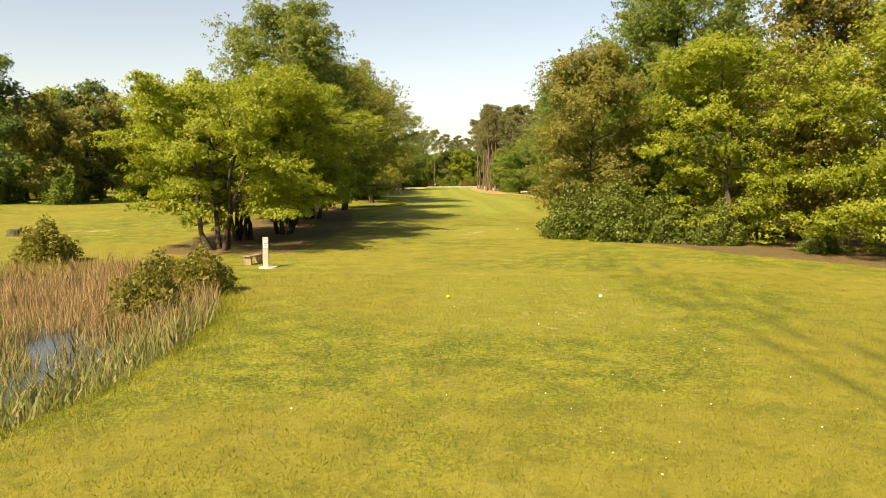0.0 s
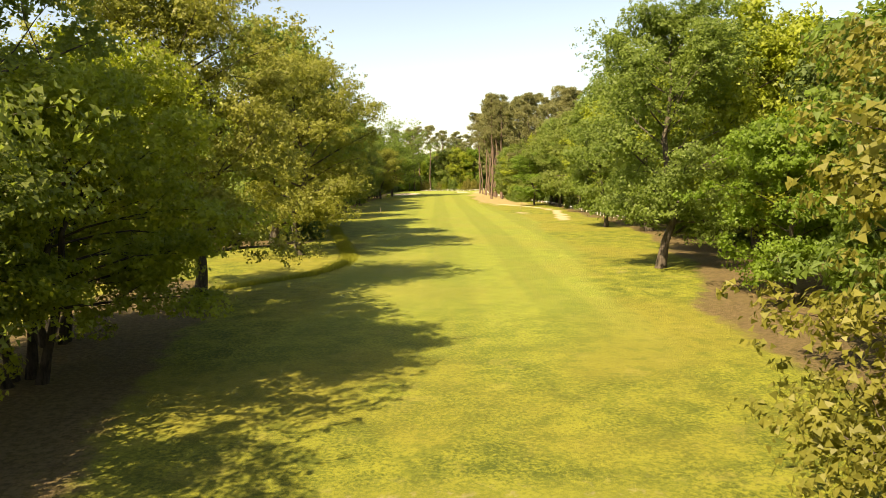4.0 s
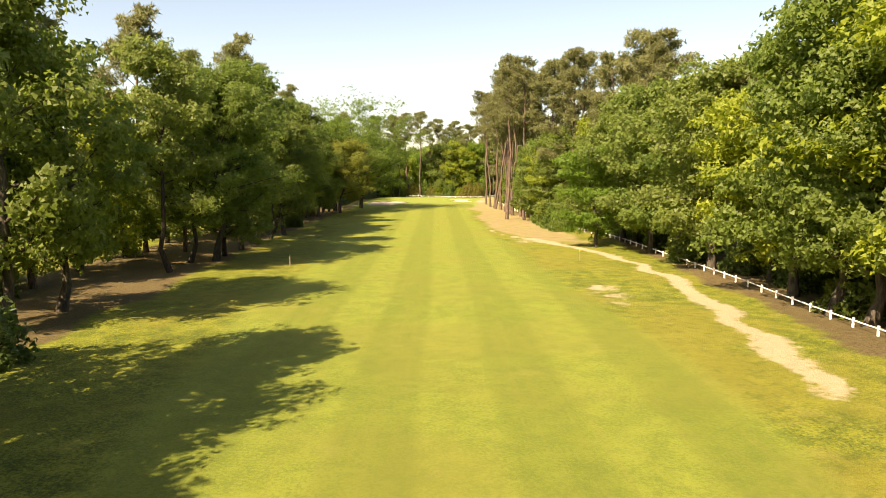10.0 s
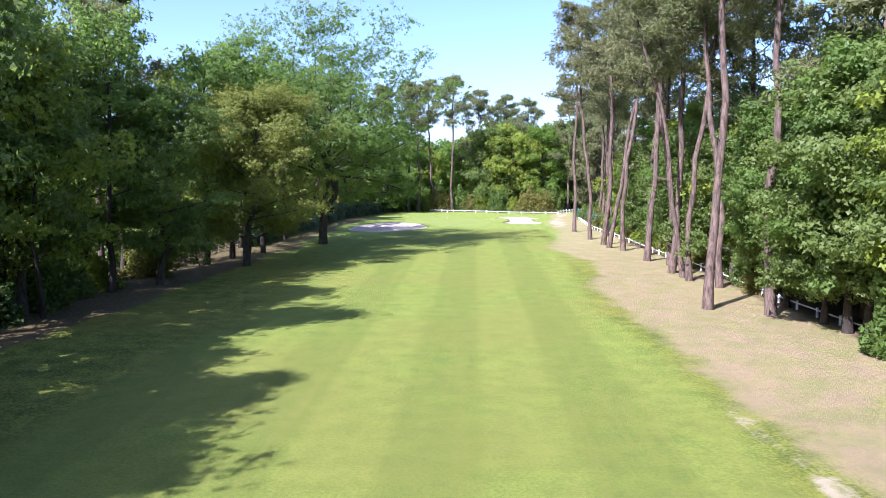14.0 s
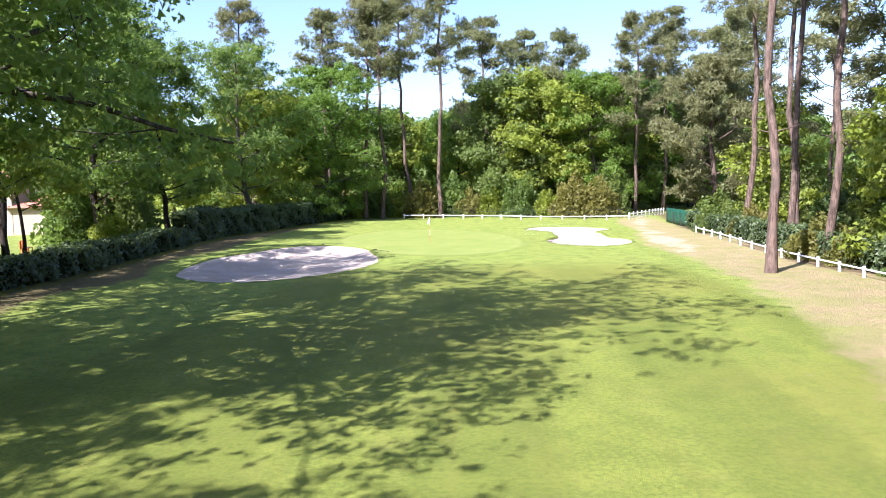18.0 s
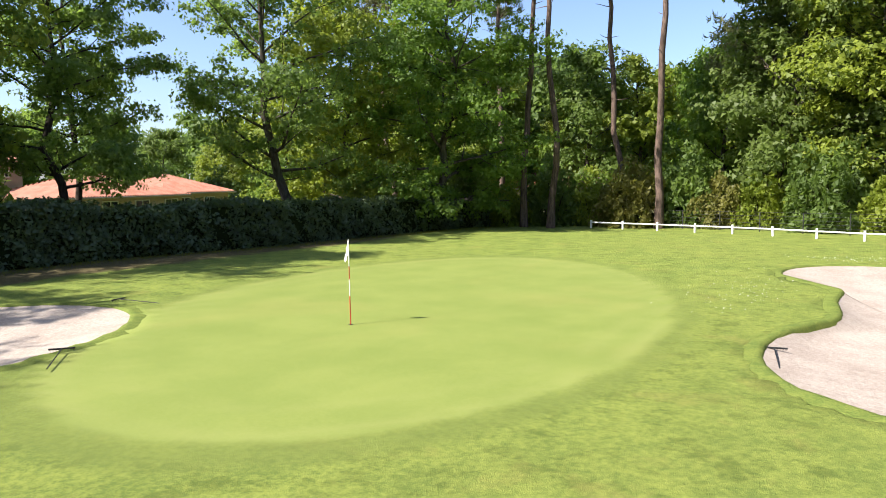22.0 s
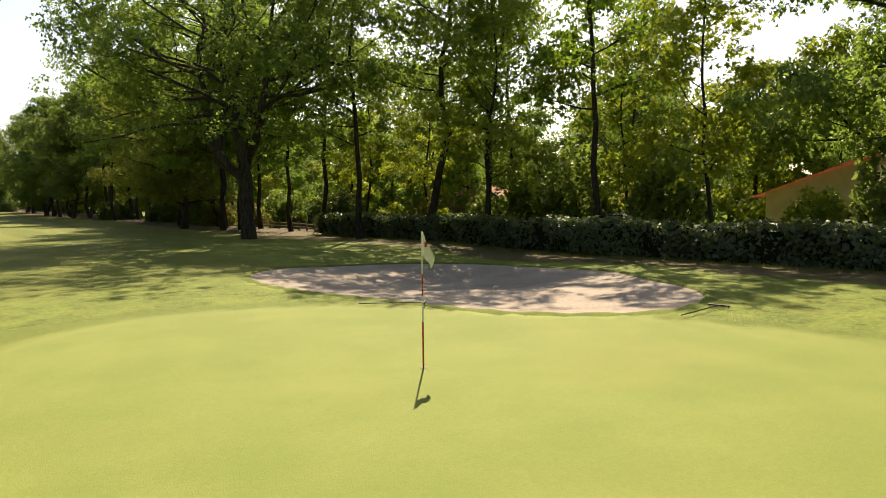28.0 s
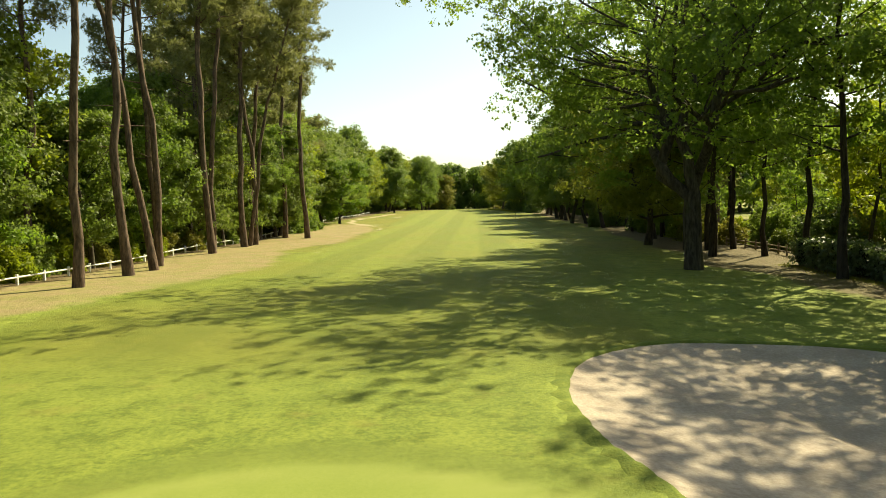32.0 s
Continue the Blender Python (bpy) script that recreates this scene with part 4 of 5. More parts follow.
tree(THIN, 2, -29.6, 151.5, 0.8, 10, "leafy oak behind the clipped hedge", g)
tree(THIN, 0, -30.5, 182.0, 0.95, 250, "leafy oak behind the clipped hedge", g)
strip(BUSH, -25.5, -22.5, 76, 112, 7, 1.0, 1.5, "bush", "rounded green bush under the trees", "bushes", "shrub")
for i, (x, y, s) in enumerate(((-24.6, 167.6, 1.45), (-24.4, 164.6, 1.3), (-25.6, 170.6, 1.5), (-19.9, 194.6, 1.7), (-16.4, 203.6, 1.5), (-13.6, 204.0, 1.5), (-11.0, 206.2, 1.6), (-8.4, 207.4, 1.5))):
    plant("bush", BUSH[i % 2], x, y, s, 20 + 60 * i, "loose light green bush at the hedge" if i < 3 else "dense green bush at the hedge end", "shrub", "bushes", 1.15)
for i, (x, y, s) in enumerate(((-1.0, 207, 1.7), (3.5, 206, 1.6), (7.0, 205, 1.7), (10.2, 204.6, 1.5), (18.0, 204.4, 1.6))):
    plant("bush", BUSH[i % 2], x, y, s, 50 * i, "leafy green bush behind the wire fence", "shrub", "bushes", 1.2)
for i, (x, y, s) in enumerate(((-9.6, 203.2, 1.0), (-11.6, 202.8, 1.0), (-3.1, 204.5, 1.08), (-6.6, 211, 1.05), (3, 216, 1.1), (14, 217, 1.05), (-18, 214, 1.05), (22, 208, 1.05), (27, 214, 1.1), (33, 205, 1.05), (9, 226, 1.1), (-28, 212, 1.05))):
    tree(PINETALL if x < 1 else PINEFULL, i, x, y, s * (0.93 if x < 1 else 0.9), 50 * i, L_PINE, "tall pines behind the green", "pine_tree")
for i, (x, y, s) in enumerate(((-31.5, 172.5, 1.25), (-33.0, 177.0, 1.3), (-29.0, 168.5, 1.05), (-27.4, 149.0, 1.2), (-29.2, 154.5, 1.2), (-27.6, 144.5, 1.1))):
    plant("shrub", UNDER[2], x, y, s, 80 * i, "tall leafy shrub behind the clipped hedge", "shrub", "undergrowth")
tree(OAK, 0, 4.0, 210, 1.35, 10, "full green tree behind the white fence", g)
tree(OAK, 2, 10.5, 209.5, 1.4, 100, "full green tree behind the white fence", g)
tree(LIME, 0, 17.5, 209, 1.35, 190, "full green tree behind the white fence", g)
for i, (x, y, s) in enumerate(((13.5, 202.2, 1.9), (16.2, 201.6, 1.7), (-5.0, 206, 1.7), (0.8, 206, 1.3))):
    plant("bush", BUSH[2], x, y, s, 60 * i, "thin yellow-brown bush behind the fence", "shrub", "bushes", 1.25)
strip(FAR, -42, -17, 216, 234, 6, 0.62, 0.85, "broadleaf_tree", L_FAR, "trees behind the green")
strip(LIGHT, 2, 44, 216, 234, 9, 1.15, 1.45, "broadleaf_tree", L_FAR, "trees behind the green")
strip(LIGHT, -36, -20, 214, 233, 4, 1.1, 1.3, "broadleaf_tree", L_FAR, "trees behind the green")
strip(LIGHT, -18, 4, 216, 234, 5, 0.95, 1.15, "broadleaf_tree", L_FAR, "trees behind the green")
strip(UNDER, -14, 30, 219, 224, 6, 0.5, 0.7, "shrub", L_UND, "undergrowth", "shrub")
strip(LIGHT, -66, -52, 160, 222, 14, 0.55, 0.75, "broadleaf_tree", L_FAR, "trees behind the houses")
grove(-120, -64, 60, 260, 50, 0.65, 0.95)
grove(-110, 110, 262, 300, 80, 1.0, 1.25)
grove(-34, 30, 238, 262, 26, 0.72, 0.92)
grove(0, 40, 240, 262, 10, 1.2, 1.5)
grove(-40, -20, 240, 262, 8, 1.15, 1.4)
grove(-70, 50, -225, -190, 22, 1.0, 1.4)
strip(UNDER, -62, -50, 116, 216, 18, 1.2, 1.7, "shrub", L_UND, "undergrowth", "shrub")
strip(LIGHT, -39, -30, 206, 236, 4, 0.95, 1.15, "broadleaf_tree", L_FAR, "trees behind the green")
strip(UNDER, -44, 46, 227, 240, 18, 1.0, 1.5, "shrub", L_UND, "undergrowth", "shrub")
for i, (x, y) in enumerate(((-1, 228), (5, 222))):
    tree(LIGHT, i, x, y, 0.9, 60 * i, L_FAR, "trees behind the green", "broadleaf_tree")
grove(-14, 26, -212, -190, 12, 1.3, 1.6)
tagged(link("distant_foliage", mesh_polys("distant_foliage", np.concatenate(far_leaf), 3, M_OAK)), "distant woodland foliage closing the view", "woodland", kind="stuff")
tagged(link("distant_trunks", mesh_polys("distant_trunks", np.concatenate(far_wood), 4, M_BARK)), "distant woodland trunks under the foliage", "woodland", kind="stuff")


# ---- bunkers ----
def sand_mat():
    k = Mat("bunker_sand", 0.95, 0.1)
    f = k.math("ADD", k.math("MULTIPLY", k.noise(0.8, 4), 0.5), k.math("MULTIPLY", k.noise(12, 4), 0.5))
    k.bump(k.math("ADD", k.noise(3.5, 4), k.math("MULTIPLY", k.noise(24, 3), 0.4)), 0.06, 0.5)
    return k.color(k.mix(k.ramp(f, 0.35, 0.65), (0.325, 0.268, 0.216), (0.445, 0.380, 0.314)))


M_SAND = sand_mat()
M_LIP = plain("lip_grass", (0.098, 0.138, 0.026), (0.190, 0.225, 0.044), 2.5, 0.9, 0.15, bump=0.05, fine=22)


def bunker(inside, cx, cy, reach, label):
    """Sand dished into the turf, with a rolled grass lip round it."""
    e = empty("bunker", pose(0, 0, 0), label, "bunker", "bunkers round the green")
    n, rings = 144, 14
    rim = []
    for i in range(n):
        a = 2 * math.pi * i / n
        lo, hi = 0.5, reach
        for _ in range(24):
            mid = (lo + hi) / 2
            if inside(cx + mid * math.cos(a), cy + mid * math.sin(a)) < 1:
                lo = mid
            else:
                hi = mid
        rr = lo * (1 + 0.010 * math.sin(5 * a) + 0.004 * math.sin(13 * a + 1))
        rim.append((cx + rr * math.cos(a), cy + rr * math.sin(a)))
    vs, fs = [(cx, cy, gz(*rim[0]) - 0.36)], []
    for j in range(1, rings + 1):
        f = j / rings
        for i, (x, y) in enumerate(rim):
            px, py = cx + (x - cx) * f, cy + (y - cy) * f
            z = gz(x, y) - 0.36 * (1 - f ** 2.6) + 0.03 * math.sin(px * 1.7) * math.sin(py * 1.3) * (1 - f)
            vs.append((px, py, z - 0.03))
    for i in range(n):
        fs.append((0, 1 + i, 1 + (i + 1) % n))
        for j in range(rings - 1):
            a, b = 1 + j * n + i, 1 + j * n + (i + 1) % n
            fs.append((a, a + n, b + n, b))
    link("sand", mesh_from("sand", vs, fs, M_SAND, True), e, "pale raked sand")
    vs, fs, m = [], [], 6
    prof = [(-0.10, -0.16), (-0.05, -0.03), (0.02, 0.025), (0.12, 0.02), (0.25, 0.005), (0.42, -0.03)]
    for i, (x, y) in enumerate(rim):
        (xa, ya), (xb, yb) = rim[i - 1], rim[(i + 1) % n]
        d = Vector((yb - ya, xa - xb, 0)).normalized()
        for u, w in prof:
            px, py = x + d.x * u, y + d.y * u
            vs.append((px, py, gz(x, y) + w + 0.02 * math.sin(i * 1.9)))
    for i in range(n):
        for q in range(m - 1):
            a, b = i * m + q, ((i + 1) % n) * m + q
            fs.append((a, a + 1, b + 1, b))
    lip = mesh_from("lip", vs, fs, M_LIP, True)
    link("lip", lip, e, "rolled grass lip")


bunker(in_sand_a, -9.9, 160.2, 14, "wide oval bunker of pale sand beside the green")
bunker(in_sand_b, 9.9, 177.0, 14, "long curved bunker of pale sand beside the green")


# ---- hedge of laurel ----
def hedge(x0, y0, x1, y1, deep, tall, leaves, label, seed):
    r = np.random.default_rng(seed)
    L = math.hypot(x1 - x0, y1 - y0)
    e = empty("hedge", pose((x0 + x1) / 2, (y0 + y1) / 2, gz((x0 + x1) / 2, (y0 + y1) / 2), 0, 0, math.degrees(math.atan2(y1 - y0, x1 - x0))), label, "hedge", "hedges")
    t = r.uniform(-L / 2, L / 2, leaves)
    side = r.choice(3, leaves, p=[0.4, 0.2, 0.4])
    bulge = 0.12 * np.sin(t * 1.1) + 0.08 * np.sin(t * 2.7 + 1)
    hh = tall * (1 + 0.05 * np.sin(t * 0.6 + seed) + 0.03 * np.sin(t * 1.9))
    zz = r.uniform(0.02, 1, leaves) * hh
    yy = np.where(side == 0, -deep / 2 - bulge, np.where(side == 2, deep / 2 + bulge, r.uniform(-0.5, 0.5, leaves) * deep))
    zz = np.where(side == 1, hh, zz)
    c = np.stack([t, yy, zz], 1) + r.normal(size=(leaves, 3)) * 0.09
    lump = np.sin(t * 2.3 + zz * 2.9 + seed) * np.cos(t * 1.3 - zz * 2.1) + 0.6 * np.sin(t * 5.1 + zz * 4.7)
    c[:, 1] += np.sign(yy) * 0.13 * lump * (side != 1)
    c[:, 2] += 0.10 * lump * (side == 1)
    out = np.stack([0.3 * np.cos(t * 2.3 + zz * 2.9 + seed), np.where(side == 1, 0, np.sign(yy)), np.where(side == 1, 1.2, 0.45)], 1)
    link("foliage", mesh_polys("foliage", leaf_tris(r, c, 0.23, 0.15, facing=unit(out) * 0.8), 3, M_HEDGE), e)
    # solid filler box; its near-black colour stands in for shade between the leaves
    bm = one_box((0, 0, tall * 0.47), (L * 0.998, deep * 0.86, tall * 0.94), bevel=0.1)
    part("core", bm, M_CORE, e, "solid core coloured near-black for the shaded inside")


M_CORE = plain("shade_core", (0.010, 0.016, 0.006), (0.022, 0.030, 0.010), 5, 1.0, 0.0, bump=0.05, fine=18)
hedge(-21.6, 169.6, -21.2, 176, 1.3, 2.4, 9000, "tall clipped laurel hedge with glossy leaves", 1)
hedge(-21.2, 176, -18.2, 190, 1.3, 2.3, 17000, "tall clipped laurel hedge with glossy leaves", 2)
hedge(-18.2, 190, -14.5, 202, 1.3, 2.1, 12000, "tall clipped laurel hedge with glossy leaves", 3)
hedge(-22.6, 128, -21.6, 169.6, 1.5, 1.35, 30000, "low loose laurel hedge with glossy leaves", 4)
hedge(21.2, 148, 21.4, 182, 1.4, 1.5, 16000, "low green hedge behind the white fence", 5)


# ---- white fence ----
def fence(points, label, tall=0.55, gap=2.4, rail2=False, mat=None, group="white fences"):
    mat = mat or M_WHITE
    for (x0, y0), (x1, y1) in zip(points, points[1:]):
        L = math.hypot(x1 - x0, y1 - y0)
        n = max(1, round(L / gap))
        e = empty("fence", pose(x0, y0, 0), label, "fence", group)
        ang = math.degrees(math.atan2(y1 - y0, x1 - x0))
        pm = bpy.data.meshes.new("post")
        bm = one_box((0, 0, tall / 2 - 0.05), (0.11, 0.11, tall + 0.1), ang, 0.012)
        bm.to_mesh(pm), bm.free()
        pm.materials.append(mat)
        for i in range(n + 1):
            x, y = x0 + (x1 - x0) * i / n, y0 + (y1 - y0) * i / n
            p = link("post", pm, e)
            p.matrix_basis = pose(x - x0, y - y0, gz(x, y), rt.uniform(-2, 2), rt.uniform(-2, 2), 0)
        for z in (tall * 0.72,) + ((tall * 0.35,) if rail2 else ()):
            for i in range(n):
                a = [(x0 + (x1 - x0) * j / n - x0, y0 + (y1 - y0) * j / n - y0) for j in (i, i + 1)]
                za, zb = (gz(x0 + p[0], y0 + p[1]) + z for p in a)
                part("rail", one_rod((*a[0], za), (*a[1], zb), 0.045), mat, e)


fence([(25.0, -18), (25.6, 6), (26.2, 30), (25.5, 58), (22.8, 72), (20.9, 86), (20.3, 110), (19.9, 130), (19.3, 147), (19.3, 163), (20.0, 177)], "low white wooden rail fence along the trees")
fence([(-7.2, 204), (0.1, 201.4), (9, 198.6), (18.6, 196.2)], "low white wooden rail fence behind the green")
fence([(18.6, 196.2), (22, 201), (25, 206)], "white picket rail fence at the path", 0.8, 1.1, True)
fence([(-40, -36), (-30, -36), (-20, -38)], "low white wooden rail fence on the neighbouring hole")

fence([(-23.3, 112), (-23.8, 121), (-23.4, 127.5)], "low weathered wooden rail fence by the gardens", 0.75, 1.8, True, M_WOOD, "wooden fences")
for i, (x, y, s) in enumerate(((-25.2, 118, 0.75), (-25.4, 123.5, 0.7), (-25.0, 126.5, 0.6))):
    plant("clipped_bush", LAUREL[1], x, y, s, 50 * i, "small clipped round bush beside the wooden fence", "shrub", "clipped bushes")
plant("laurel_bush", LAUREL[1], -21.4, 69.2, 1.1, 10, "dark rounded laurel bush under the trees", "shrub", "laurel bushes")
plant("laurel_bush", LAUREL[1], -19.4, 73.0, 1.2, 80, "dark rounded laurel bush under the trees", "shrub", "laurel bushes")


# ---- flagstick ----
def flagstick(x, y):
    z = gz(x, y)
    e = empty("flagstick", pose(x, y, z), "red and white golf flagstick with a white flag", "flag")
    for i, (z0, z1) in enumerate(((-0.1, 0.70), (0.70, 1.10), (1.10, 1.42), (1.42, 2.06))):
        part("pole_section", one_rod((0, 0, z0), (0, 0, z1), 0.014 - 0.001 * i), M_WHITE if i % 2 else M_RED, e, "white band" if i % 2 else "red band")
    n, m, vs, fs = 9, 7, [], []
    for i in range(n):
        for j in range(m):
            u, w = i / (n - 1), j / (m - 1)
            d = 0.20 * u * (0.35 + 0.65 * math.sin(0.5 + w * 1.9))
            vs.append((-0.013 - d * 0.8, d * 0.42 + 0.035 * math.sin(u * 9 + w * 2) * u, 2.055 - w * 0.34 - 0.30 * u * (1 - 0.25 * w)))
    fs = [(i * m + j, i * m + j + 1, (i + 1) * m + j + 1, (i + 1) * m + j) for i in range(n - 1) for j in range(m - 1)]
    fl = link("flag_cloth", mesh_from("flag_cloth", vs, fs, M_CLOTH, True), e, "limp white cloth with a red mark")
    so = fl.modifiers.new("thick", "SOLIDIFY")
    so.thickness = 0.004
    bm = bmesh.new()
    box(bm, (-0.05, 0.026, 1.86), (0.035, 0.014, 0.08), -25, 0.005)
    part("flag_mark", bm, M_RED, e, "red mark on the flag")
    cup = bmesh.new()
    bmesh.ops.create_circle(cup, cap_ends=True, radius=0.054, segments=20, matrix=pose(0, 0, 0.006))
    part("cup", cup, M_BLACK, e, "dark hole cup")


flagstick(-2.33, 169.3)


def rake(x, y, turn, z=0.05):
    e = empty("bunker_rake", pose(x, y, gz(x, y) + z, 0, 0, turn), "black bunker rake lying on the grass", "rake", "bunker rakes")
    part("handle", one_rod((0, 0, 0.02), (1.55, 0, 0.06), 0.012), M_BLACK, e)
    part("head", one_box((1.57, 0, 0.06), (0.04, 0.5, 0.035), 0, 0.008), M_BLACK, e)
    for i in range(9):
        part("tine", one_rod((1.57, -0.22 + 0.055 * i, 0.05), (1.57, -0.22 + 0.055 * i, 0.0), 0.007, 0.004, 5), M_BLACK, e)


rake(-4.8, 163.2, 137)
rake(-8.9, 169.2, 185)
rake(7.1, 169.6, 98, -0.10)


# ---- tee things ----
def tee_marker(x, y, mat, word):
    e = empty("tee_marker", pose(x, y, gz(x, y)), f"small rounded {word} tee marker on the mown tee", "tee marker", "tee markers")
    bm = bmesh.new()
    bmesh.ops.create_uvsphere(bm, u_segments=14, v_segments=9, radius=0.072, matrix=Matrix.Translation((0, 0, 0.062)) @ Matrix.Diagonal((1, 1, 0.85, 1)))
    part("ball", bm, mat, e)
    part("spike", one_rod((0, 0, -0.06), (0, 0, 0.03), 0.015), M_METAL, e)


for x, y in ((-1.4, -132.5), (4.2, -132.4)):
    tee_marker(x, y, M_YELLOW if x < 0 else M_WHITE, "yellow" if x < 0 else "white")
for x, y in ((-1.0, -102.5), (4.4, -102.8)):
    tee_marker(x, y, M_GREY, "grey")

e = empty("sign_post", pose(-10.0, -124.0, gz(-10.0, -124.0), 0, 0, 8), "pale stone tee sign post on a round slab", "sign")
part("post", one_box((0, 0, 0.72), (0.26, 0.20, 1.50), 0, 0.02), M_STONE, e)
part("plate", one_box((0, -0.108, 1.15), (0.20, 0.012, 0.36), 0, 0.004), M_WHITE, e, "pale plate")
for i in range(3):
    part("text_bar", one_box((0, -0.116, 1.26 - 0.09 * i), (0.13, 0.005, 0.03), 0, 0.001), M_METAL, e)
bm = bmesh.new()
bmesh.ops.create_cone(bm, cap_ends=True, segments=20, radius1=0.46, radius2=0.43, depth=0.08, matrix=pose(0.1, 0, 0.02))
part("slab", bm, M_STONE, e, "round pale slab")
e = empty("bench", pose(-11.0, -122.4, gz(-11.0, -122.4), 0, 0, 75), "low weathered wooden bench beside the sign post", "bench")
for i in range(3):
    part("seat_board", one_box((0, -0.14 + 0.14 * i, 0.43), (1.3, 0.12, 0.05), 0, 0.01), M_WOOD, e)
for x in (-0.5, 0.5):
    part("leg", one_box((x, 0, 0.19), (0.12, 0.36, 0.44), 0, 0.01), M_WOOD, e)
e = empty("tree_stump", pose(-31.4, -107.5, gz(-31.4, -107.5)), "cut tree stump in the grass", "stump")
vs, fs = [], []
tube(vs, fs, [(0, 0, -0.15), (0, 0, 0.15), (0, 0, 0.42), (0, 0, 0.47)], [0.7, 0.52, 0.46, 0.40], 14)
fs.append(tuple(range(len(vs) - 14, len(vs))))
link("stump_body", mesh_from("stump_body", vs, fs, M_BARK), e)


def stake(x, y, mat, label):
    e = empty("marker_post", pose(x, y, gz(x, y)), label, "marker", "distance markers")
    part("stake", one_box((0, 0, 0.5), (0.07, 0.07, 1.1), 0, 0.01), M_WOOD, e)
    part("cap", one_box((0, 0, 0.98), (0.085, 0.085, 0.16), 0, 0.01), mat, e, "painted cap")


stake(-10.7, 25.6, M_BLACK, "short dark distance post in the rough")
stake(16.6, 30.4, M_YELLOW, "short distance post with a yellow cap")


# ---- pond, reeds ----
wm = Mat("pond_water", 0.08, 0.5)
wm.color((0.02, 0.025, 0.015))
wm.bump(wm.noise(2.0), 0.01, 0.2)
bm = bmesh.new()
bmesh.ops.create_circle(bm, cap_ends=True, radius=1, segments=48, matrix=Matrix.Translation((-20.5, -139, -0.57)) @ Matrix.Diagonal((10.4, 14.2, 1, 1)))
w = bpy.data.meshes.new("water")
bm.to_mesh(w), bm.free()
w.materials.append(wm.m)
tagged(link("water", w), "dark still pond water among reeds", "water", kind="structure")

M_REED = leafy("dry_reed_blades", (0.20, 0.135, 0.070), (0.40, 0.31, 0.17), (0.27, 0.17, 0.10), 0.35, 0.2)
M_SEDGE = leafy("green_reed_blades", (0.095, 0.135, 0.050), (0.30, 0.32, 0.140), (0.20, 0.21, 0.080), 0.4, 0.3)


def reeds(name, label, seed, n, mat, tall, wide, keep):
    """Upright pointed blades standing in the pond."""
    r = np.random.default_rng(seed)
    x, y = r.uniform(-31.5, -8.5, n), r.uniform(-155.3, -123.6, n)
    ok = (in_pond(x, y) < 1.0) & keep(x, y, r)
    x, y = x[ok], y[ok]
    n = len(x)
    z = height(x, y)
    h = r.uniform(0.6, 1.2, n) * tall * (0.85 + 0.2 * np.sin(x * 0.7 + y * 0.4)) * np.clip(1.6 - in_pond(x, y), 0.55, 1)
    a, w = r.uniform(0, 6.28, n), r.uniform(0.5, 1.3, n) * wide
    sx, sy = np.cos(a) * w, np.sin(a) * w
    bx, by = r.normal(size=n) * 0.2, r.normal(size=n) * 0.2
    v = np.stack([np.stack([x - sx, y - sy, z], 1), np.stack([x + sx, y + sy, z], 1), np.stack([x + sx * 0.8 + bx * 0.4, y + sy * 0.8 + by * 0.4, z + h * 0.6], 1), np.stack([x + bx, y + by, z + h], 1), np.stack([x - sx * 0.8 + bx * 0.4, y - sy * 0.8 + by * 0.4, z + h * 0.6], 1)], 1).reshape(-1, 3)
    tagged(link(name, mesh_polys(name, v, 5, mat)), label, "reeds", kind="stuff")


def gap(x, y):
    return (in_pond(x, y) < 0.66) & (wave(x, y, 0.42, 3) < -0.5)


reeds("dry_reeds", "dry straw and red-brown reeds filling the pond", 8, 40000, M_REED, 1.45, 0.016, lambda x, y, r: ~gap(x, y) & (y + 139 + 4 * wave(x, y, 0.3, 2) > r.normal(size=len(x)) * 4))
reeds("green_reeds", "grey-green broad reed blades standing in the pond", 9, 34000, M_SEDGE, 1.35, 0.024, lambda x, y, r: ~gap(x, y) & (y + 138 + 4 * wave(x, y, 0.3, 2) < r.normal(size=len(x)) * 4))
for i, (x, y, s) in enumerate(((-11.4, -134.6, 0.95), (-21.5, -122.0, 0.95), (-10.6, -131.6, 0.8), (-12.4, -131.0, 0.85), (-11.6, -128.6, 0.6))):
    plant("willow_bush", BUSH[2], x, y, s, 40 * i, "small yellow-brown willow bush at the pond edge", "shrub", "bushes", 1.1)


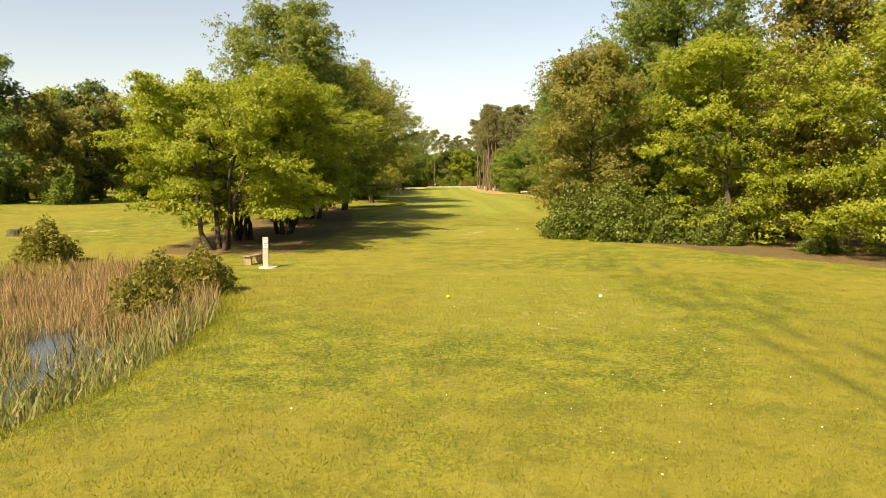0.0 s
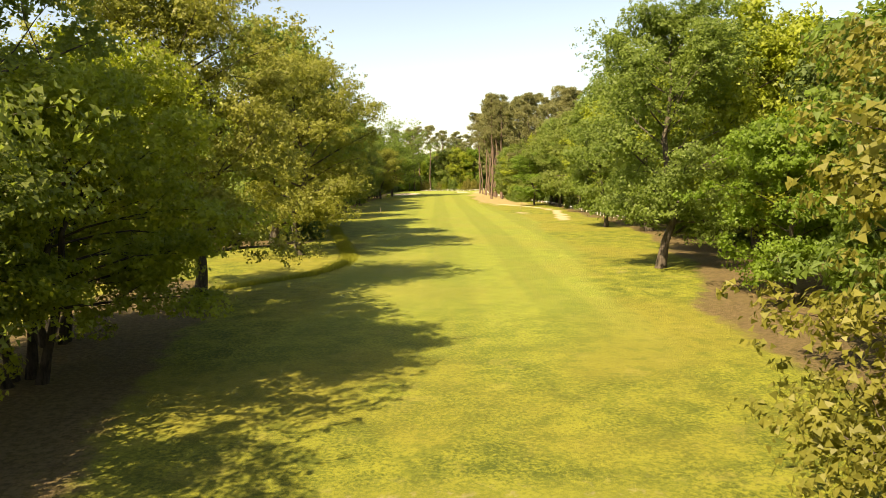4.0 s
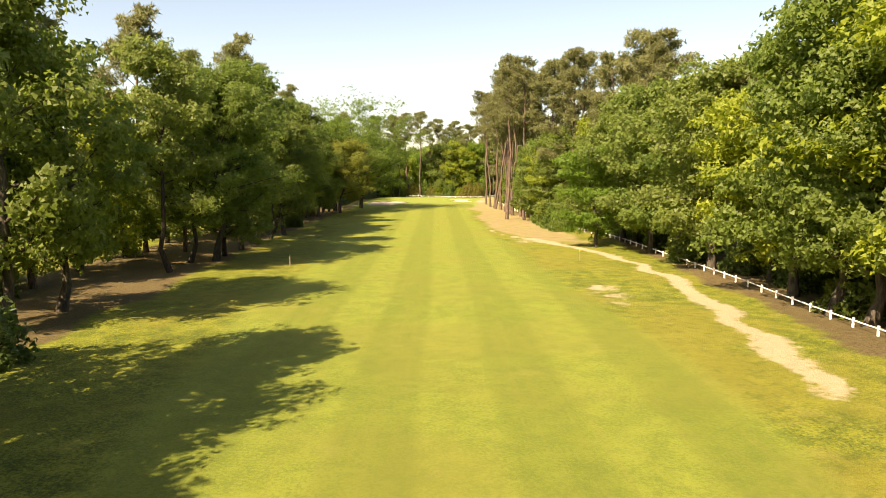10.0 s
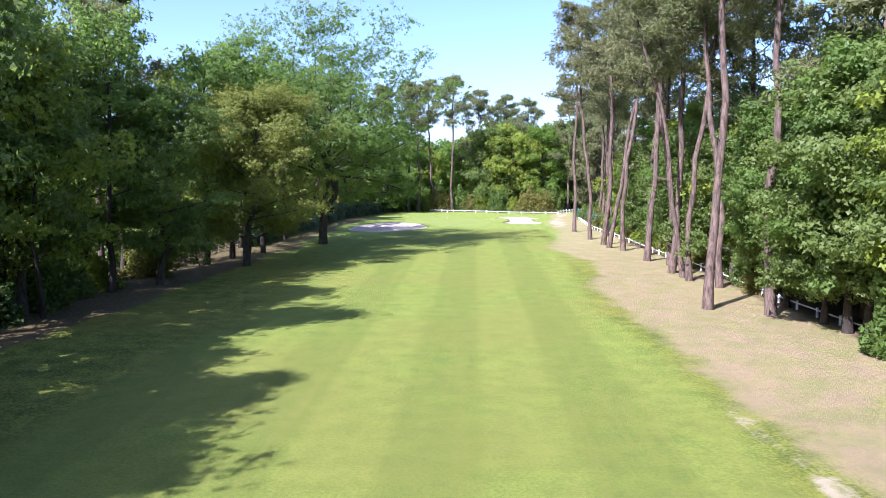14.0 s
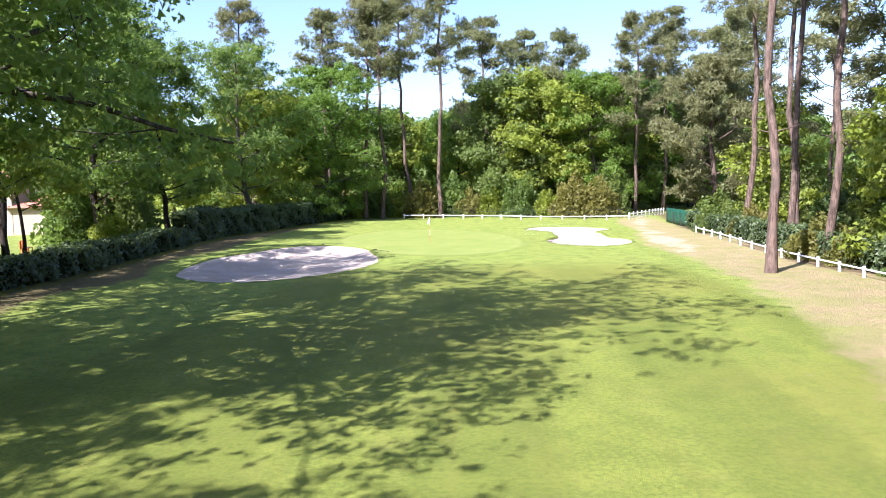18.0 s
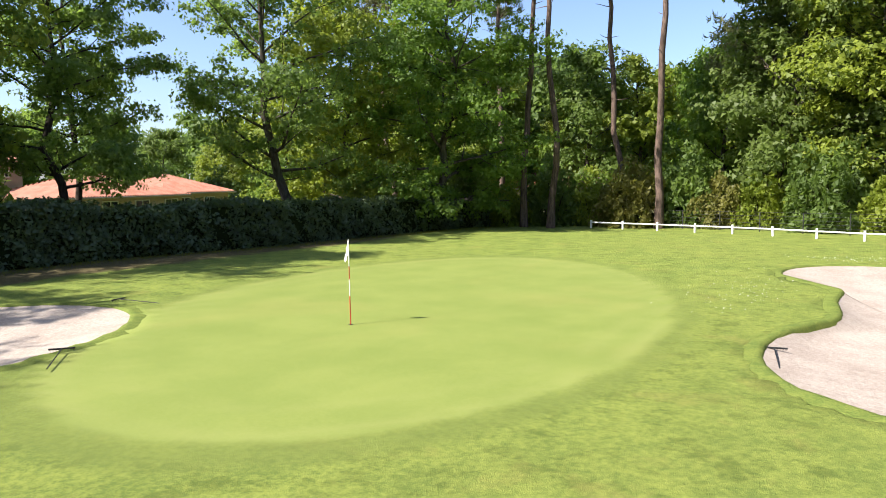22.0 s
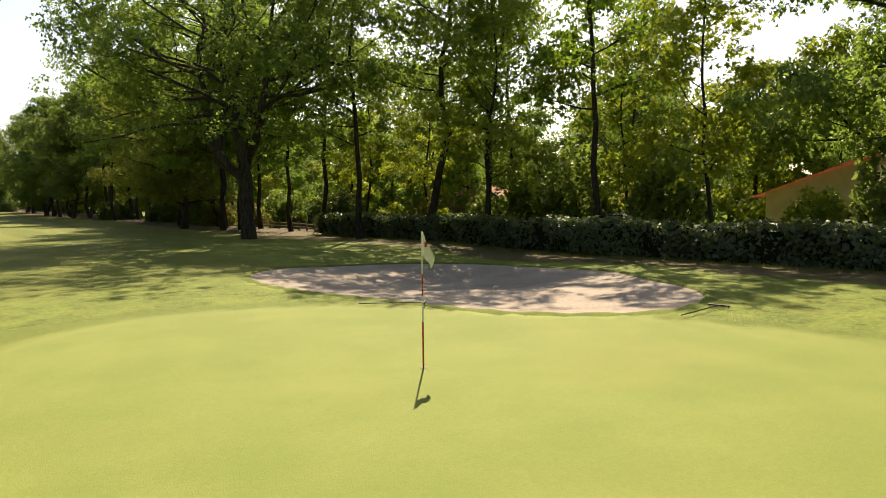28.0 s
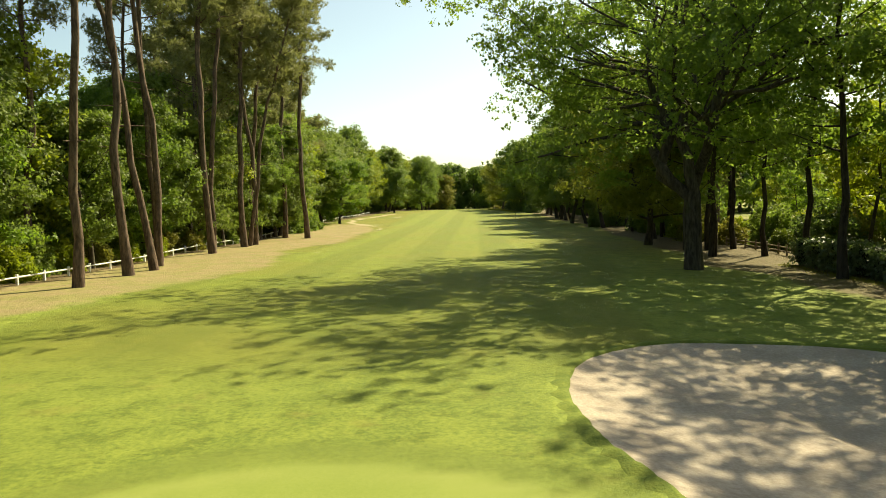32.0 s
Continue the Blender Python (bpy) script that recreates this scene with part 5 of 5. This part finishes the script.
# ---- houses behind the hedge ----
def hip_roof(parent, w, d, z, rise, over=0.5, name="roof"):
    """A hipped roof of tile rows over a block w by d."""
    W, D = w / 2 + over, d / 2 + over
    top = max(W - D, 0.15)
    vs = [(-W, -D, z), (W, -D, z), (W, D, z), (-W, D, z), (-top, 0, z + rise), (top, 0, z + rise)]
    fs = [(0, 1, 5, 4), (1, 2, 5), (2, 3, 4, 5), (3, 0, 4), (3, 2, 1, 0)]
    ro = link(name, mesh_from(name, vs, fs, M_TILE), parent, "terracotta tile roof")
    # rows of round tiles running down both long slopes
    rows = []
    for s in (-1, 1):
        k2 = int(2 * W / 0.24)
        for i in range(k2):
            x = -W + 0.12 + i * 0.24
            run = min(1.0, (W - abs(x)) / max(W - top, 0.01)) if abs(x) > top else 1.0
            rows.append(((x, s * D, z + 0.03), (x, s * D * (1 - run), z + 0.03 + rise * run)))
    vs2, fs2 = [], []
    for a, b in rows:
        tube(vs2, fs2, [a, b], [0.09, 0.09], 6)
    link("tile_ribbing", mesh_from("tile_ribbing", vs2, fs2, M_TILE), ro, "rows of rounded terracotta tiles")
    for s in (-1, 1):
        part("gutter", one_rod((-W, s * D, z - 0.03), (W, s * D, z - 0.03), 0.06), M_STONE, ro)


def window(parent, x, y, z, w, h, side):
    """A window set into the wall that faces side: 'x' or 'y'."""
    s = (0.10, w, h) if side == "x" else (w, 0.10, h)
    fr = part("window", one_box((x, y, z), s, 0, 0.01), M_GLASS, parent, "dark glazed window")
    t = 0.07
    for dz in (-h / 2, h / 2):
        part("frame", one_box((x, y, z + dz), (0.16, w + t, t) if side == "x" else (w + t, 0.16, t), 0, 0.01), M_WHITE, fr)
    for dw in (-w / 2, 0, w / 2):
        part("frame", one_box((x, y + dw, z) if side == "x" else (x + dw, y, z), (0.16, t, h) if side == "x" else (t, 0.16, h), 0, 0.01), M_WHITE, fr)


def block(parent, w, d, h, mat=M_RENDER):
    return part("wall", one_box((0, 0, h / 2 - 0.2), (w, d, h + 0.4), 0, 0.02), mat, parent, "cream rendered wall")


e = empty("house", pose(-40.4, 189.6, 0, 0, 0, 96), "low cream house with a red tiled hip roof", "house", "houses")
block(e, 11, 7.4, 2.6)
hip_roof(e, 11, 7.4, 2.6, 1.45)
for i in range(4):
    window(e, -4.4 + 2.9 * i, -3.7, 1.75, 1.3, 1.1, "y")
part("chimney", one_box((2.5, 1.5, 3.8), (0.7, 0.5, 1.3), 0, 0.02), M_RENDER, e)
e = empty("house", pose(-43.0, 198.8, 0, 0, 0, 96), "cream house wing with a red tiled hip roof", "house", "houses")
block(e, 7.6, 7.0, 2.7)
hip_roof(e, 7.6, 7.0, 2.7, 1.5)
for i in range(2):
    window(e, -1.7 + 3.0 * i, -3.5, 1.75, 1.3, 1.1, "y")
e = empty("house", pose(-45.0, 185.2, 0, 0, 0, 90), "square cream tower with a red tiled roof", "house", "houses")
block(e, 3.0, 3.0, 5.1)
hip_roof(e, 3.0, 3.0, 5.1, 1.0, 0.4)
window(e, 0.2, -1.5, 4.4, 0.6, 0.6, "y")
e = empty("house", pose(-41.5, 160.5, 0, 0, 0, 0), "cream gabled house with large dark windows", "house", "houses")
block(e, 9, 10.5, 2.6)
vs = [(4.5, -5.25, 2.6), (4.5, 5.25, 2.6), (4.5, 0.9, 4.5), (-4.5, -5.25, 2.6), (-4.5, 5.25, 2.6), (-4.5, 0.9, 4.5)]
link("gable", mesh_from("gable", vs, [(0, 1, 2), (3, 5, 4), (0, 2, 5, 3), (1, 4, 5, 2)], M_RENDER), e, "cream rendered gable")
for (y0, z0), (y1, z1) in (((-6.0, 2.35), (1.0, 4.66)), ((6.0, 2.35), (0.8, 4.66))):
    bm = bmesh.new()
    q = [bm.verts.new(v) for v in ((5.0, y0, z0), (5.0, y1, z1), (-5.0, y1, z1), (-5.0, y0, z0))]
    bm.faces.new(q)
    bmesh.ops.solidify(bm, geom=bm.faces[:], thickness=0.14)
    part("roof", bm, M_TILE, e, "terracotta tile roof slope")
window(e, 4.5, -2.2, 1.2, 2.4, 1.9, "x")
window(e, 4.5, 2.4, 1.3, 1.8, 1.3, "x")
window(e, 4.5, 1.0, 3.35, 2.0, 0.6, "x")
e = empty("house", pose(10, 232, 0, 0, 0, 0), "low cream house among trees behind the fence", "house", "houses")
block(e, 16, 8, 2.6)
hip_roof(e, 16, 8, 2.6, 1.5)
for i in range(4):
    window(e, -5.5 + 3.6 * i, -4.0, 1.3, 1.4, 1.5, "y")
e = empty("house", pose(-17, 224, 0, 0, 0, 15), "low house with red tiled roof behind the pines", "house", "houses")
block(e, 12, 7, 2.5)
hip_roof(e, 12, 7, 2.5, 1.4)
window(e, -2, -3.5, 1.4, 1.3, 1.2, "y")
e = empty("house", pose(-40, 122, 0, 0, 0, 80), "low cream house behind the woodland trees", "house", "houses")
block(e, 13, 8, 2.6)
hip_roof(e, 13, 8, 2.6, 1.5)
for i in range(4):
    window(e, -4.5 + 3 * i, -4.0, 1.4, 1.3, 1.2, "y")

# green netting screen at the path
e = empty("screen_fence", pose(21.3, 191, 0), "dark green netting screen on posts beside the path", "fence")
for i in range(6):
    y = -2.5 * i
    part("post", one_rod((0, y, -0.2), (0, y, 1.62), 0.04), M_METAL, e)
    if i < 5:
        vs, fs = [], []
        for j in range(9):
            for z in (0.06, 0.55, 1.05, 1.55):
                vs.append((0.05 * math.sin(j * 1.1 + z * 2 + i), y - 2.5 * j / 8, z - 0.04 * math.sin(math.pi * j / 8)))
        fs = [(j * 4 + q, j * 4 + q + 1, (j + 1) * 4 + q + 1, (j + 1) * 4 + q) for j in range(8) for q in range(3)]
        net = link("panel", mesh_from("panel", vs, fs, M_GREENP, True), e, "taut green netting")
        net.modifiers.new("thick", "SOLIDIFY").thickness = 0.012

# walls of wire mesh behind the green
def wire_fence(x0, y0, x1, y1, tall, label):
    L, ang = math.hypot(x1 - x0, y1 - y0), math.degrees(math.atan2(y1 - y0, x1 - x0))
    e = empty("wire_fence", pose(x0, y0, 0, 0, 0, ang), label, "fence", "wire fences")
    for i in range(int(L / 2.5) + 1):
        part("post", one_rod((i * 2.5, 0, -0.2), (i * 2.5, 0, tall), 0.03, seg=6), M_METAL, e)
    for i in range(6):
        part("wire", one_rod((0, 0, 0.1 + i * (tall - 0.12) / 5), (L, 0, 0.1 + i * (tall - 0.12) / 5), 0.008, seg=4), M_METAL, e)


wire_fence(-6, 206, 19, 198.4, 1.2, "dark wire fence on thin posts")


# ---- longer grass ----
def tufts(name, label, seed, n, tall, wide, place, mat):
    """Single blades of grass; place gives x, y and which to keep."""
    r = np.random.default_rng(seed)
    x, y = place(r, n)
    z = land(x, y) - 0.01
    a, lean = r.uniform(0, 6.28, len(x)), r.normal(size=(2, len(x))) * tall * 0.5
    h = r.uniform(0.5, 1.2, len(x)) * tall
    sx, sy = np.cos(a) * wide, np.sin(a) * wide
    v = np.stack([np.stack([x - sx, y - sy, z], 1), np.stack([x + sx, y + sy, z], 1), np.stack([x + lean[0], y + lean[1], z + h], 1)], 1).reshape(-1, 3)
    tagged(link(name, mesh_polys(name, v, 3, mat)), label, "grass", kind="stuff")


M_BLADE = leafy("grass_blades", (0.125, 0.155, 0.020), (0.270, 0.275, 0.038), (0.200, 0.220, 0.028), 0.5, 0.2)


def on_tee(r, n):
    x, y = r.uniform(-10, 14, n), -153.5 + 27 * r.random(n) ** 1.6
    k = (wave(x, y, 1.3, 2) + wave(x, y, 3.7, 4) > r.normal(size=n) * 2.2) & (in_pond(x, y) > 1.0)
    return x[k], y[k]


def on_bank(r, n):
    a, q = r.uniform(0, 6.28, n), 1.0 + np.abs(r.normal(size=n)) * 0.05
    x, y = -20.0 + 11.4 * q * np.cos(a), -139.5 + 15.6 * q * np.sin(a)
    return x, y


def on_ditch(r, n):
    y = r.uniform(-73, -22, n)
    x = np.interp(y, [-73, -70, -67.5, -64, -60, -56, -40, -22], [-12.2, -10, -8.2, -7.0, -6.4, -6.9, -9.8, -12.9]) + r.normal(size=n) * 0.3
    return x, y


def on_hedge_foot(r, n):
    y = r.uniform(128, 202, n)
    x = np.interp(y, [128, 161, 176, 190, 202], [-21.6, -20.9, -20.2, -17.2, -13.5]) + np.abs(r.normal(size=n)) * 0.5
    return x, y


tufts("rough_grass", "uneven tufts of short grass before the tee", 1, 190000, 0.075, 0.011, on_tee, M_BLADE)
tufts("bank_grass", "long yellow-green grass along the pond bank", 2, 9000, 0.28, 0.010, on_bank, M_BLADE)
tufts("ditch_grass", "long dark green grass along a shallow drain", 6, 16000, 0.30, 0.014, on_ditch, M_BLADE)
tufts("hedge_grass", "longer grass at the foot of the hedge", 4, 9000, 0.14, 0.009, on_hedge_foot, M_BLADE)


# ---- garden palm ----
def palm(x, y, tall, fronds):
    """A fan palm: a shaggy trunk under a ball of arching fronds, each of folded leaflets."""
    r = np.random.default_rng(77)
    e = empty("palm_tree", pose(x, y, gz(x, y)), "small yellow-green garden palm behind the low hedge", "tree")
    vs, fs = [], []
    tube(vs, fs, [(0, 0, -0.2), (0.02, 0, tall * 0.4), (0.05, 0.02, tall * 0.8), (0.05, 0.02, tall)], [0.19, 0.15, 0.17, 0.10], 9)
    link("trunk", mesh_from("trunk", vs, fs, M_WOOD, True), e, "fibrous brown trunk")
    for i in range(fronds):
        a, up = 2.4 * i, 1.1 - 1.5 * i / fronds
        lp = curve_pts([0.05, 0.02, tall], [math.cos(a), math.sin(a), up], r.uniform(1.2, 1.6), r, 5, -1.0, 0.04)
        vs, fs = [], []
        tube(vs, fs, lp, np.linspace(0.022, 0.006, 6), 4)
        for q in range(2, 6):
            d = unit(lp[q] - lp[q - 1])
            side = unit(np.cross(d, [0, 0, 1]))
            for s in (-1, 1):
                for u in (0.0, 0.5):
                    root = lp[q] - d * u * 0.25
                    tip = root + side * s * 0.42 + d * 0.34 + np.array([0, 0, -0.14])
                    b = len(vs)
                    vs += [tuple(root - d * 0.035), tuple(root + d * 0.035), tuple(tip)]
                    fs.append((b, b + 1, b + 2))
        link("frond", mesh_from("frond", vs, fs, M_PALM), e)


M_PALM = leafy("palm_fronds", (0.150, 0.175, 0.025), (0.330, 0.320, 0.050), (0.240, 0.240, 0.040), 0.5, 0.4)
palm(-35.2, 150.5, 2.3, 30)


# ---- parked car behind the hedge ----
def car(x, y, turn):
    e = empty("parked_car", pose(x, y, gz(x, y), 0, 0, turn), "silver parked car behind the low hedge", "car")
    rows = [(-2.1, 0.45, 0.80, 0.72), (-1.95, 0.30, 0.90, 0.84), (-0.9, 0.28, 0.95, 0.87), (0.6, 0.28, 0.96, 0.88), (1.7, 0.30, 0.86, 0.85), (2.05, 0.42, 0.72, 0.74)]
    vs = [v for px, z0, z1, w in rows for v in ((px, -w, z0), (px, w, z0), (px, w * 0.97, z1), (px, -w * 0.97, z1))]
    fs = [(4 * i + q, 4 * i + (q + 1) % 4, 4 * i + 4 + (q + 1) % 4, 4 * i + 4 + q) for i in range(5) for q in range(4)] + [(3, 2, 1, 0), (20, 21, 22, 23)]
    link("body", mesh_from("body", vs, fs, M_SILVER), e, "silver painted body")
    rows = [(-1.75, 0.92, 0.0), (-1.25, 1.42, 0.12), (0.1, 1.46, 0.12), (0.95, 0.95, 0.0)]
    vs = [v for px, z1, inset in rows for v in ((px, -0.84, 0.90), (px, 0.84, 0.90), (px, 0.84 - inset - 0.05, z1), (px, -0.84 + inset + 0.05, z1))]
    fs = [(4 * i + q, 4 * i + (q + 1) % 4, 4 * i + 4 + (q + 1) % 4, 4 * i + 4 + q) for i in range(3) for q in range(4)] + [(3, 2, 1, 0), (12, 13, 14, 15)]
    link("cabin", mesh_from("cabin", vs, fs, M_GLASS), e, "dark glazed cabin")
    part("roof", one_box((-0.58, 0, 1.47), (1.4, 1.36, 0.06), 0, 0.025), M_SILVER, e)
    for px in (-1.35, 1.3):
        for s in (-1, 1):
            ty = part("tyre", one_rod((px, s * 0.68, 0.32), (px, s * 0.90, 0.32), 0.32, seg=20), M_BLACK, e)
            part("rim", one_rod((px, s * 0.895, 0.32), (px, s * 0.915, 0.32), 0.20, seg=14), M_GREY, ty)
    for s in (-1, 1):
        part("headlight", one_box((2.0, s * 0.55, 0.62), (0.12, 0.3, 0.12), 0, 0.03), M_WHITE, e)
        part("tail_light", one_box((-2.06, s * 0.6, 0.72), (0.06, 0.22, 0.14), 0, 0.02), M_RED, e)


M_SILVER = plain("silver_paint", (0.360, 0.375, 0.390), (0.420, 0.435, 0.450), 2, 0.25, 0.6, 0.4)
car(-28.0, 152.0, 80)


# ---- garden chairs behind the low hedge ----
M_ORANGE = plain("orange_plastic", (0.450, 0.098, 0.022), (0.540, 0.150, 0.038), 4, 0.5, 0.4)
for x, y, turn in ((-30.6, 164.4, 20), (-31.0, 165.4, 70)):
    e = empty("garden_chair", pose(x, y, gz(x, y), 0, 0, turn), "orange plastic garden chair behind the hedge", "chair", "garden chairs")
    part("seat", one_box((0, 0, 0.43), (0.5, 0.5, 0.05), 0, 0.02), M_ORANGE, e)
    part("backrest", one_box((-0.24, 0, 0.72), (0.05, 0.48, 0.56), 0, 0.02), M_ORANGE, e)
    for sx in (-0.21, 0.21):
        for sy in (-0.21, 0.21):
            part("leg", one_rod((sx, sy, -0.03), (sx, sy, 0.42), 0.022), M_ORANGE, e)

# ---- daisies ----
def daisies():
    r = np.random.default_rng(12)
    x = np.concatenate([r.normal(3.0, 3.5, 110), r.normal(8.6, 1.4, 150), r.normal(5.4, 0.7, 120)])
    y = np.concatenate([r.normal(-142, 5, 110), r.normal(188.8, 0.7, 150), r.normal(178.5, 2.2, 120)])
    keep = (in_sand_b(x, y) > 1.08) & (y > -152)
    c = np.stack([x[keep], y[keep], land(x[keep], y[keep]) + 0.045], 1)
    tagged(link("daisies", mesh_polys("daisies", leaf_tris(r, c, 0.04, 0.036, 2.5, quad=True), 4, M_WHITE)), "tiny white daisies scattered in the grass", "flowers", kind="stuff")


daisies()
